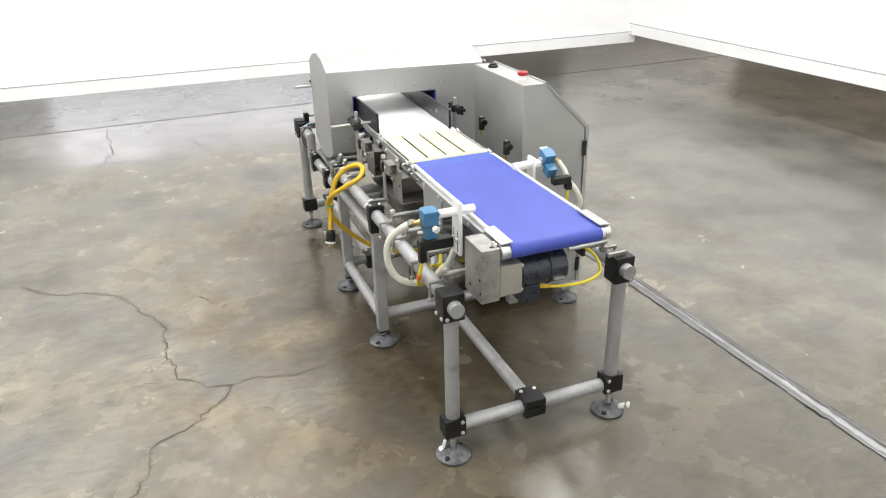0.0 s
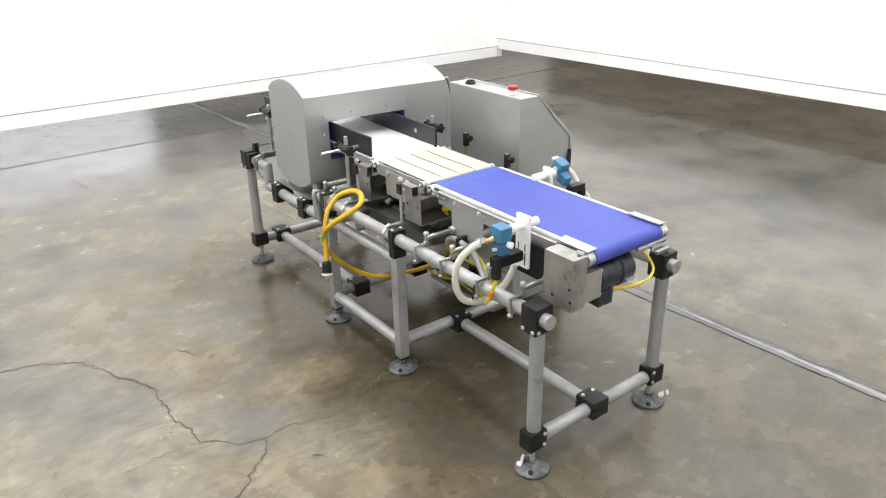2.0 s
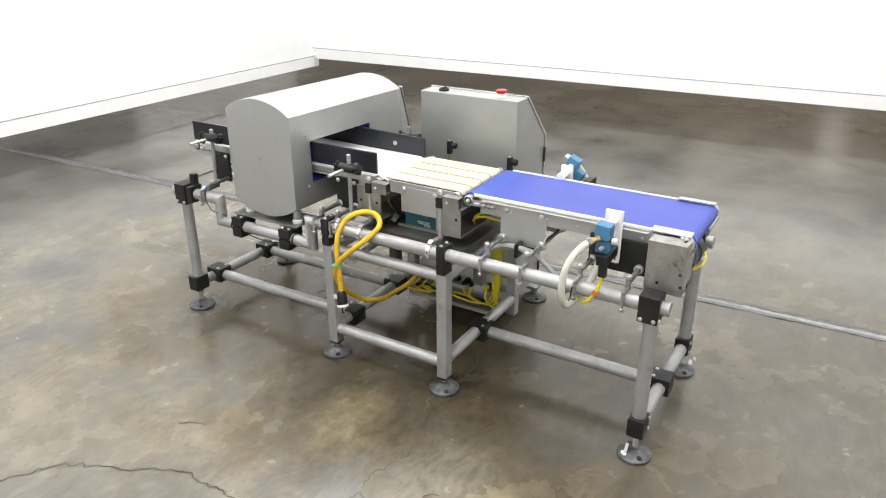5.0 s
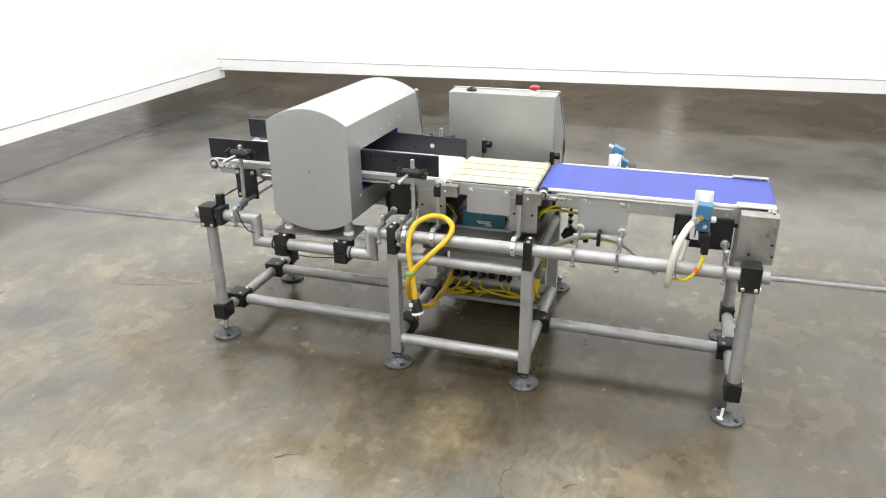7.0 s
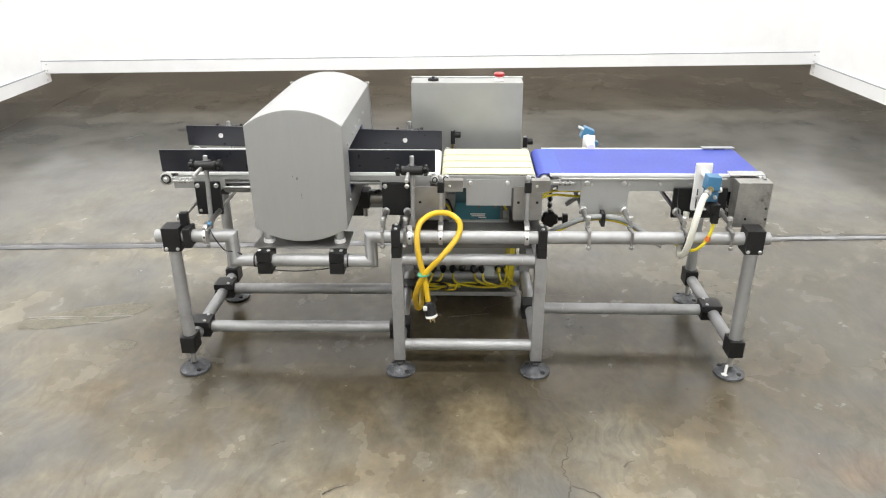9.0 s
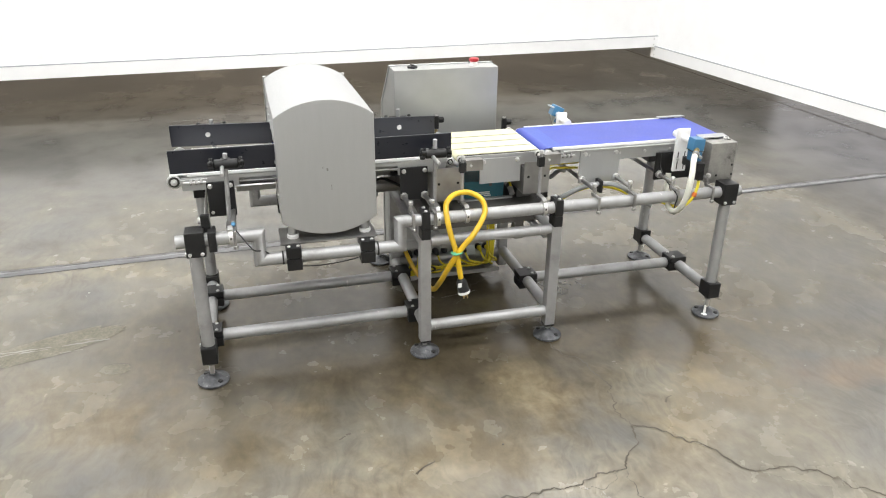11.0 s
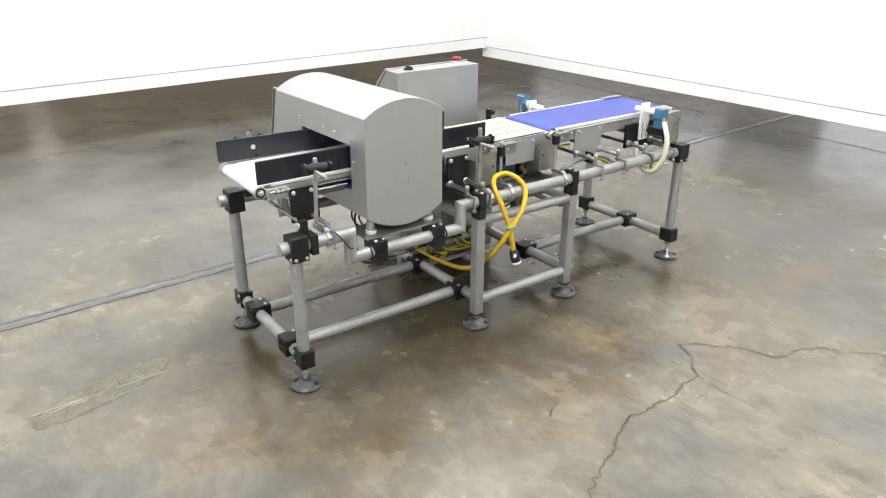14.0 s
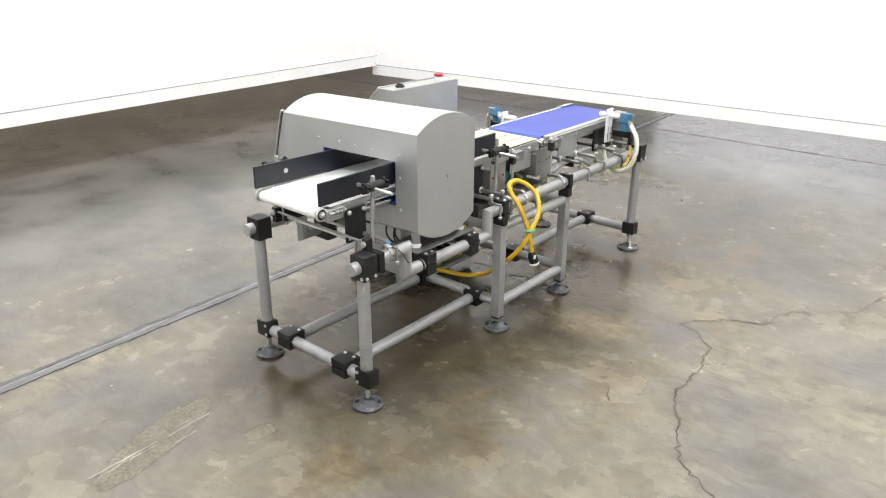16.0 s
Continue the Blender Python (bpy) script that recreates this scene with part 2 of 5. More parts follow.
def concrete():
    """Sealed slab: cloudy grey and beige, trowel streaks, brown spills round the machine, painted shade below it, fine
    scuffs.
    """
    m, nt, b = nodes_of("sealed_concrete")
    v = coords(nt)
    # the edges of the stains wander
    shake = add(nt, "ShaderNodeTexNoise", Scale=3.4, Detail=3.0, Roughness=0.5)
    link(nt, v, shake.inputs["Vector"])
    off = nt.nodes.new("ShaderNodeVectorMath")
    off.operation = "MULTIPLY_ADD"
    link(nt, shake.outputs["Color"], off.inputs[0])
    off.inputs[1].default_value = (0.26, 0.26, 0.0)
    link(nt, v, off.inputs[2])
    back = nt.nodes.new("ShaderNodeVectorMath")
    back.operation = "SUBTRACT"
    link(nt, off.outputs[0], back.inputs[0])
    back.inputs[1].default_value = (0.13, 0.13, 0.0)
    w = back.outputs[0]

    n1 = noise_tex(nt, v, 0.75, 4, 0.55, 0.2)
    n2 = noise_tex(nt, v, 1.9, 4, 0.52, 0.15)
    n3 = noise_tex(nt, v, 6.5, 5, 0.56, 0.15)
    n4 = noise_tex(nt, v, 75.0, 2, 0.55)
    n5 = noise_tex(nt, v, 2.9, 4, 0.52, 0.2)
    n7 = noise_tex(nt, v, 21.0, 5, 0.62, 0.3)
    drag = noise_tex(nt, turned(nt, w, 24, (6.5, 17.0, 1)), 1.4, 4, 0.6, 0.6)
    drag2 = noise_tex(nt, turned(nt, w, -38, (8.0, 26.0, 1)), 1.4, 4, 0.6, 0.7)

    grey = ramp(nt, n1, ((0.34, (0.124, 0.123, 0.117)), (0.5, (0.152, 0.150, 0.141)), (0.66, (0.182, 0.179, 0.167))))
    tan = ramp(nt, n3, ((0.32, (0.156, 0.143, 0.111)), (0.5, (0.204, 0.188, 0.149)), (0.68, (0.252, 0.234, 0.187))))
    mask = ramp(nt, n2, ((0.35, grey3(0)), (0.50, grey3(0.5)), (0.64, grey3(1))))
    # the floor beside the curtains is polished smooth
    sep = nt.nodes.new("ShaderNodeSeparateXYZ")
    link(nt, v, sep.inputs[0])
    worn = (1, 1, 1)
    for axis, lo, hi in (("X", 2.8, 1.1), ("Y", 3.9, 3.3), ("Y", -1.9, -1.3)):
        far = add(nt, "ShaderNodeMapRange")
        far.inputs["From Min"].default_value = lo
        far.inputs["From Max"].default_value = hi
        link(nt, sep.outputs[axis], far.inputs["Value"])
        worn = times(nt, worn, far.outputs["Result"])
    mask = times(nt, mask, worn)
    c = mix(nt, mask, grey, tan)

    # brown spills before and under the machine, darker in their middle; shade painted in
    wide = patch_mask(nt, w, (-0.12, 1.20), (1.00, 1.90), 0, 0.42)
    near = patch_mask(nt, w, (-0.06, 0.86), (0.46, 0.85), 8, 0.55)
    # even dark brown over the footprint, standing in for the machine's shade
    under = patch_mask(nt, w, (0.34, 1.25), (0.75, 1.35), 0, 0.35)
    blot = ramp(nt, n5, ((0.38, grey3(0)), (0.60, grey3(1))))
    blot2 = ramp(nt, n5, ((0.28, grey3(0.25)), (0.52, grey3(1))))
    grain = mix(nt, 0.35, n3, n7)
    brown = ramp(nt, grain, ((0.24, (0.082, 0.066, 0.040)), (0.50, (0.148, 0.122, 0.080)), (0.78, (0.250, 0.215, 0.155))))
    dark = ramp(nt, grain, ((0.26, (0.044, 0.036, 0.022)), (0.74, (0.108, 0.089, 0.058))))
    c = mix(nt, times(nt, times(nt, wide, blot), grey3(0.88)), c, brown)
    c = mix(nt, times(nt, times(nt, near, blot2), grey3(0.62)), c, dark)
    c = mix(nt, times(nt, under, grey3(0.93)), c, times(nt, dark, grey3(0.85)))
    # a broad blotchy area off the blue belt's end, multiplied darker
    end_dark = patch_mask(nt, w, (0.42, -0.60), (1.7, 1.25), 10, 0.6)
    c = mix(nt, times(nt, times(nt, end_dark, blot2), grey3(0.90)), c, times(nt, c, (0.54, 0.525, 0.495)))
    # a rust-coloured drag mark in the open floor, and an ochre spot before the foot
    red = patch_mask(nt, w, (-0.53, -0.28), (0.10, 0.36), -4, 0.8)
    c = mix(nt, times(nt, times(nt, red, blot2), grey3(0.70)), c, (0.205, 0.145, 0.100))
    ochre = patch_mask(nt, w, (-0.31, 0.96), (0.20, 0.17), 30, 0.7)
    c = mix(nt, times(nt, ochre, grey3(0.70)), c, ramp(nt, grain, ((0.30, (0.130, 0.102, 0.058)), (0.70, (0.275, 0.235, 0.160)))))
    for place, size, turn, share, tint in PALE_STAINS:
        c = mix(nt, times(nt, times(nt, patch_mask(nt, w, place, size, turn, 0.75), ramp(nt, drag, ((0.36, grey3(0.25)), (0.56, grey3(1))))), grey3(share)), c, times(nt, c, tint))
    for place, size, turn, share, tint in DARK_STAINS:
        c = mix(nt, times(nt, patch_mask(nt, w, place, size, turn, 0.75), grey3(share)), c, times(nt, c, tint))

    # trowel streaks, scuffs and flaking at finer scales
    for streak, share in ((drag, 0.55), (drag2, 0.45)):
        tone = ramp(nt, streak, ((0.34, (0.83, 0.825, 0.81)), (0.50, (1, 1, 1)), (0.66, (1.13, 1.125, 1.105))))
        c = mix(nt, times(nt, worn, grey3(share)), c, times(nt, c, tone))
    flake = ramp(nt, n7, ((0.34, (0.87, 0.863, 0.85)), (0.50, (1, 1, 1)), (0.66, (1.12, 1.115, 1.10))))
    c = mix(nt, mix(nt, 0.6, grey3(0.25), mask), c, times(nt, c, flake))
    cloud = ramp(nt, n5, ((0.34, (0.76, 0.76, 0.755)), (0.50, (1.01, 1.01, 1.005)), (0.66, (1.14, 1.135, 1.11))))
    c = mix(nt, 0.8, c, cloud, "MULTIPLY")
    nick = ramp(nt, noise_tex(nt, turned(nt, w, 60, (1, 2.6, 1)), 15.0, 3, 0.5, 0.3), ((0.72, (1, 1, 1)), (0.77, (0.70, 0.69, 0.67))))
    c = mix(nt, worn, c, times(nt, c, nick))
    speck = ramp(nt, n4, ((0.25, (0.86, 0.86, 0.86)), (0.45, (1, 1, 1)), (0.75, (1.06, 1.06, 1.06))))
    c = mix(nt, 0.25, c, speck, "MULTIPLY")
    c = times(nt, c, (1.010, 0.992, 0.966))
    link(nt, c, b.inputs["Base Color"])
    r0 = ramp(nt, n3, ((0.3, grey3(0.14)), (0.7, grey3(0.22))))
    r1 = ramp(nt, n3, ((0.3, grey3(0.22)), (0.7, grey3(0.36))))
    link(nt, mix(nt, mask, r0, r1), b.inputs["Roughness"])
    b.inputs["Specular IOR Level"].default_value = 0.5
    # the slab is not quite flat, which breaks up what it mirrors
    slow = add(nt, "ShaderNodeBump", Strength=0.35, Distance=0.006)
    link(nt, noise_tex(nt, v, 2.6, 6, 0.58, 0.9), slow.inputs["Height"])
    fine = add(nt, "ShaderNodeBump", Strength=0.05, Distance=0.0015)
    link(nt, mix(nt, 0.35, n3, n4), fine.inputs["Height"])
    link(nt, slow.outputs["Normal"], fine.inputs["Normal"])
    link(nt, fine.outputs["Normal"], b.inputs["Normal"])
    return m


M_FLOOR = concrete()

# ---- mesh tools ----


def put_faces(bm, verts, faces):
    vs = [bm.verts.new(v) for v in verts]
    for f in faces:
        bm.faces.new([vs[i] for i in f])
    return vs


def box(lo, hi, bevel=0.0, bm=None, turn=None):
    """A box from corner to corner, its edges rounded; turn: a matrix about its centre."""
    own = bmesh.new()
    bmesh.ops.create_cube(own, size=1.0)
    size = Vector([h - l for l, h in zip(lo, hi)])
    mid = Vector([(h + l) / 2 for l, h in zip(lo, hi)])
    bmesh.ops.scale(own, vec=size, verts=own.verts)
    if bevel > 0:
        bmesh.ops.bevel(own, geom=own.edges[:], offset=min(bevel, min(size) * 0.45), segments=2, profile=0.6, affect="EDGES")
    m = Matrix.Translation(mid) @ (turn.to_4x4() if turn else Matrix.Identity(4))
    bmesh.ops.transform(own, matrix=m, verts=own.verts)
    return join(bm, own)


def join(bm, own):
    if bm is None:
        return own
    me = bpy.data.meshes.new("tmp")
    own.to_mesh(me)
    own.free()
    bm.from_mesh(me)
    bpy.data.meshes.remove(me)
    return bm


def lathe(profile, at, axis=(0, 0, 1), seg=24, bm=None):
    """A turned shape: (radius, height) pairs along the axis from the point at."""
    own = bmesh.new()
    rings = []
    for r, h in profile:
        rings.append([own.verts.new((r * math.cos(2 * math.pi * i / seg), r * math.sin(2 * math.pi * i / seg), h)) for i in range(seg)])
    for a, b in zip(rings, rings[1:]):
        for i in range(seg):
            own.faces.new((a[i], a[(i + 1) % seg], b[(i + 1) % seg], b[i]))
    own.faces.new(rings[0][::-1])
    own.faces.new(rings[-1])
    q = Vector((0, 0, 1)).rotation_difference(Vector(axis).normalized())
    bmesh.ops.transform(own, matrix=Matrix.Translation(at) @ q.to_matrix().to_4x4(), verts=own.verts)
    return join(bm, own)


def rod(p, q, r, seg=16, edge=0.0015, bm=None):
    p, q = Vector(p), Vector(q)
    n = (q - p).length
    e = min(edge, n * 0.3, r * 0.5)
    return lathe(((r - e, 0), (r, e), (r, n - e), (r - e, n)), p, q - p, seg, bm)


def smooth_path(points, steps=8):
    pts = [Vector(p) for p in points]
    pts = [2 * pts[0] - pts[1]] + pts + [2 * pts[-1] - pts[-2]]
    out = []
    for a, b, c, d in zip(pts, pts[1:], pts[2:], pts[3:]):
        for i in range(steps):
            t = i / steps
            out.append(0.5 * (2 * b + (c - a) * t + (2 * a - 5 * b + 4 * c - d) * t * t + (3 * b - a - 3 * c + d) * t ** 3))
    out.append(pts[-2])
    return out


def hose(points, r, seg=10, steps=8, bm=None, ribs=0.0):
    """A round cable or hose swept along a smooth line."""
    path = smooth_path(points, steps)
    own = bmesh.new()
    up = Vector((0.3, 0.2, 1)).normalized()
    rings = []
    for i, p in enumerate(path):
        d = (path[min(i + 1, len(path) - 1)] - path[max(i - 1, 0)]).normalized()
        side = d.cross(up)
        if side.length < 0.05:
            side = d.cross(Vector((1, 0, 0)))
        side.normalize()
        up = side.cross(d).normalized()
        rr = r * (1 + (ribs if i % 2 else -ribs))
        rings.append([own.verts.new(p + rr * (math.cos(2 * math.pi * k / seg) * side + math.sin(2 * math.pi * k / seg) * up)) for k in range(seg)])
    for a, b in zip(rings, rings[1:]):
        for k in range(seg):
            own.faces.new((a[k], a[(k + 1) % seg], b[(k + 1) % seg], b[k]))
    own.faces.new(rings[0][::-1])
    own.faces.new(rings[-1])
    return join(bm, own)


def prism(profile, axis, lo, hi, bevel=0.0, bm=None):
    """A profile of 2D points pulled along an axis; for x the pairs are (y, z), for y (x, z), for z (x, y)."""
    own = bmesh.new()

    def at(p, h):
        return {"x": (h, p[0], p[1]), "y": (p[0], h, p[1]), "z": (p[0], p[1], h)}[axis]

    a = [own.verts.new(at(p, lo)) for p in profile]
    b = [own.verts.new(at(p, hi)) for p in profile]
    own.faces.new(a)
    own.faces.new(b[::-1])
    for i in range(len(a)):
        j = (i + 1) % len(a)
        own.faces.new((a[i], b[i], b[j], a[j]))
    bmesh.ops.recalc_face_normals(own, faces=own.faces[:])
    if bevel > 0:
        sharp = [e for e in own.edges if e.calc_face_angle(0) > 0.5]
        bmesh.ops.bevel(own, geom=sharp, offset=bevel, segments=2, profile=0.6, affect="EDGES")
    return join(bm, own)


def arc(cx, cz, r, a0, a1, n):
    return [(cx + r * math.cos(radians(a0 + (a1 - a0) * i / n)), cz + r * math.sin(radians(a0 + (a1 - a0) * i / n))) for i in range(n + 1)]


def thing(name, at, label, category, group="", kind=""):
    ob = new(name)
    ob.location = at
    ob.empty_display_size = 0.05
    return tagged(ob, label, category, group, kind)


def root_of(ob):
    while ob.parent:
        ob = ob.parent
    return ob


def mesh_of(name, bm, material, shift=(0, 0, 0), round_below=35):
    bmesh.ops.recalc_face_normals(bm, faces=bm.faces[:])
    bmesh.ops.translate(bm, vec=-Vector(shift), verts=bm.verts)
    for f in bm.faces:
        f.smooth = True
    for e in bm.edges:
        if len(e.link_faces) == 2 and e.calc_face_angle(0) > radians(round_below):
            e.smooth = False
    # corner normals weighted by area, so that broad faces stay flat beside rounded edges
    keep, limit = [], math.cos(radians(round_below))
    bm.faces.ensure_lookup_table()
    area = [f.calc_area() for f in bm.faces]
    bm.faces.index_update()
    for f in bm.faces:
        for l in f.loops:
            n = Vector((0, 0, 0))
            for g in l.vert.link_faces:
                if g.normal.dot(f.normal) > limit:
                    n += g.normal * area[g.index]
            keep.append(n.normalized() if n.length > 1e-12 else f.normal.copy())
    me = bpy.data.meshes.new(name)
    bm.to_mesh(me)
    bm.free()
    me.normals_split_custom_set(keep)
    me.materials.append(material)
    return me


def part(name, bm, material, parent, label=""):
    """One mesh under a thing or under a part, built in world places."""
    ob = new(name, mesh_of(name, bm, material, root_of(parent).location))
    ob.parent = parent
    return tagged(ob, label)


def solid(name, bm, material, label, category, group="", kind=""):
    ob = new(name, mesh_of(name, bm, material))
    return tagged(ob, label, category, group, kind)


# ---- floor and curtains ----
bm = bmesh.new()
put_faces(bm, [(-6, -10.2, 0), (21.2, -10.2, 0), (21.2, 16.2, 0), (-6, 16.2, 0), (-6, -10.2, -0.2), (21.2, -10.2, -0.2), (21.2, 16.2, -0.2), (-6, 16.2, -0.2)],
          [(0, 1, 2, 3), (7, 6, 5, 4), (0, 4, 5, 1), (1, 5, 6, 2), (2, 6, 7, 3), (3, 7, 4, 0)])
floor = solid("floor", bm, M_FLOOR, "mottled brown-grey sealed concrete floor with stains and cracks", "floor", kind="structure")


def ribbon(points, width, z=0.0012, wander=0.012, steps=10, seed=0):
    """A ragged crack on the floor that wanders between the points."""
    rnd = random.Random(seed)
    line = []
    for (x0, y0), (x1, y1) in zip(points, points[1:]):
        n = max(3, int(math.hypot(x1 - x0, y1 - y0) / 0.007))
        for i in range(n):
            t = i / n
            k = math.sin(math.pi * t)
            px, py = x0 + (x1 - x0) * t, y0 + (y1 - y0) * t
            o = noise.noise(Vector((px * 9, py * 9, seed))) * wander * k + (0.35 * noise.noise(Vector((px * 40, py * 40, seed))) + 0.16 * noise.noise(Vector((px * 130, py * 130, seed)))) * wander
            dx, dy = -(y1 - y0), x1 - x0
            l = math.hypot(dx, dy)
            line.append((px + dx / l * o, py + dy / l * o))
    line.append(points[-1])
    own = bmesh.new()
    rows = []
    for i, (x, y) in enumerate(line):
        a, b = line[max(0, i - 1)], line[min(len(line) - 1, i + 1)]
        dx, dy = -(b[1] - a[1]), b[0] - a[0]
        l = math.hypot(dx, dy) or 1
        w = width * (0.55 + 0.5 * rnd.random() + max(0.0, 0.35 + 1.6 * noise.noise(Vector((x * 14, y * 14, seed + 5))))) / 2
        rows.append((own.verts.new((x + dx / l * w, y + dy / l * w, z)), own.verts.new((x - dx / l * w, y - dy / l * w, z))))
    for (a, b), (c, d) in zip(rows, rows[1:]):
        own.faces.new((a, b, d, c))
    return own


CRACKS = [
    # the long crack towards the middle foot
    ([(-1.46, 1.96), (-1.42, 1.90), (-1.39, 1.83), (-1.35, 1.78), (-1.26, 1.705), (-1.193, 1.691), (-1.125, 1.673), (-1.047, 1.628), (-0.99, 1.579), (-0.962, 1.532), (-0.927, 1.459), (-0.915, 1.403), (-0.882, 1.349), (-0.850, 1.277), (-0.825, 1.229), (-0.825, 1.160), (-0.824, 1.111), (-0.812, 1.049), (-0.816, 0.964), (-0.801, 0.909), (-0.789, 0.798), (-0.724, 0.749), (-0.646, 0.690), (-0.610, 0.677)], 0.0034),
    ([(-0.610, 0.677), (-0.552, 0.695), (-0.478, 0.668), (-0.420, 0.668), (-0.322, 0.655), (-0.205, 0.672), (-0.125, 0.728), (-0.055, 0.752)], 0.0026),
    ([(-0.02, 0.745), (0.10, 0.722), (0.19, 0.716), (0.255, 0.727), (0.29, 0.726), (0.352, 0.728), (0.424, 0.726), (0.446, 0.738), (0.507, 0.739), (0.60, 0.744), (0.70, 0.730)], 0.0040),
    # its branch across the open floor
    ([(-0.610, 0.677), (-0.645, 0.605), (-0.706, 0.545), (-0.737, 0.508), (-0.820, 0.472), (-0.878, 0.437), (-0.907, 0.360), (-0.930, 0.270), (-0.990, 0.190), (-1.050, 0.135), (-1.170, 0.040), (-1.200, -0.100), (-1.230, -0.230), (-1.36, -0.45)], 0.0032),
    # hairlines beside the bend
    ([(-0.800, 0.800), (-0.90, 0.812), (-0.98, 0.802), (-1.04, 0.80)], 0.0011),
    ([(-0.818, 0.985), (-0.842, 0.930), (-0.838, 0.880), (-0.800, 0.830)], 0.0011),
    ([(0.34, 1.02), (0.50, 0.90), (0.60, 0.66), (0.62, 0.45)], 0.0024),
    ([(-1.08, 4.59), (-1.03, 3.89), (-1.12, 3.60)], 0.0028),
    ([(-0.48, 4.11), (-0.43, 3.77), (-0.31, 3.52)], 0.0028),
    ([(1.03, 2.05), (0.98, 1.86), (0.995, 1.70)], 0.0022),
]
# short dark scrapes
SCRAPES = [(-0.655, 1.425, -0.610, 1.355), (-0.44, 1.630, -0.425, 1.608), (-0.42, 1.605, -0.415, 1.590), (0.30, 2.18, 0.32, 2.23), (0.12, 2.00, 0.15, 2.04), (-0.52, 0.50, -0.49, 0.46)]
for k, (xa, ya, xb, yb) in enumerate(SCRAPES):
    ob = new("scrape", mesh_of("scrape", ribbon([(xa, ya), (xb, yb)], 0.0046 if k % 2 else 0.0060, wander=0.012, seed=60 + k), M_CRACK))
    ob.parent = floor
for y0, y1 in ((4.66, 4.80), (-2.92, -2.84)):
    ob = new("saw_cut", mesh_of("saw_cut", ribbon([(-5, y0), (11, y1)], 0.010, wander=0.008, seed=21), M_CRACK))
    ob.parent = floor
for k, (pts, w) in enumerate(CRACKS):
    ob = new("crack", mesh_of("crack", ribbon(pts, w * 1.15, wander=0.034, seed=k + 3), M_CRACK))
    ob.parent = floor

# expansion joint: a low ridge of grey filler with a dark open edge
def joint_mid(y):
    return 1.222 - 0.0405 * (y - 0.5)


own, gap = bmesh.new(), bmesh.new()
rows, slits = [], []
for i in range(1301):
    y = -5 + i * 0.0125
    mid = joint_mid(y)
    wl = 0.035 + 0.006 * noise.noise(Vector((1, y * 7, 0))) + 0.005 * noise.noise(Vector((3, y * 31, 0)))
    wr = 0.037 + 0.008 * noise.noise(Vector((9, y * 5, 0))) + 0.006 * noise.noise(Vector((5, y * 27, 0)))
    rows.append([own.verts.new(p) for p in ((mid - wl, y, 0.0016), (mid - wl + 0.005, y, 0.0045), (mid - 0.008, y, 0.0052), (mid + 0.012, y, 0.0036), (mid + wr - 0.006, y, 0.0034), (mid + wr, y, 0.0008))])
    g = 0.006 + 0.007 * max(-0.5, noise.noise(Vector((2, y * 9, 3))) + 0.7 * noise.noise(Vector((2, y * 37, 3))))
    slits.append([gap.verts.new((mid - wl - g, y, 0.0010)), gap.verts.new((mid - wl + 0.001, y, 0.0012))])
for a, b in zip(rows, rows[1:]):
    for i in range(5):
        own.faces.new((a[i], a[i + 1], b[i + 1], b[i]))
for a, b in zip(slits, slits[1:]):
    gap.faces.new((a[0], a[1], b[1], b[0]))
joint = new("expansion_joint", mesh_of("expansion_joint", own, M_JOINT))
joint.parent = floor
gap_ob = new("joint_gap", mesh_of("joint_gap", gap, M_GAP))
gap_ob.parent = floor

M_STREAK = surface("worn_bright_filler", (0.38, 0.38, 0.385), 0.30, 0.0, 0.3, 20, 0.2, 0.12, (6, 0.5, 1))
own = bmesh.new()
line = []
for i in range(1301):
    y = -5 + i * 0.0125
    mid = joint_mid(y) - 0.004 + 0.005 * noise.noise(Vector((7, y * 4, 2))) + 0.003 * noise.noise(Vector((7, y * 19, 2))) - 0.010 * min(1.0, max(0.0, (0.5 - y) / 1.2))
    south = min(1.0, max(0.0, (0.5 - y) / 1.2))
    w = 0.004 + 0.009 * south + (0.005 + 0.004 * south) * max(-0.75, noise.noise(Vector((4, y * 4.1, 8))) + 1.1 * noise.noise(Vector((4, y * 29, 8))))
    line.append((own.verts.new((mid - w, y, 0.0064)), own.verts.new((mid + w, y, 0.0062))))
for a, b in zip(line, line[1:]):
    own.faces.new((a[0], a[1], b[1], b[0]))
ob = new("joint_streak", mesh_of("joint_streak", own, M_STREAK))
ob.parent = floor
# dirt in the rut beside the bright filler, broken along its length
own = bmesh.new()
for at, wide, seed in ((0.010, 0.0045, 2), (0.026, 0.0030, 7)):
    line = []
    for i in range(1301):
        y = -5 + i * 0.0125
        mid = joint_mid(y) + at + 0.003 * noise.noise(Vector((seed, y * 6, 1)))
        w = max(0.0002, wide * (0.35 + 0.9 * noise.noise(Vector((seed, y * 11, 4))) + 0.6 * noise.noise(Vector((seed, y * 55, 4)))))
        line.append((own.verts.new((mid - w, y, 0.0058)), own.verts.new((mid + w, y, 0.0058))))
    for a, b in zip(line, line[1:]):
        own.faces.new((a[0], a[1], b[1], b[0]))
ob = new("joint_dirt", mesh_of("joint_dirt", own, M_CRACK))
ob.parent = floor


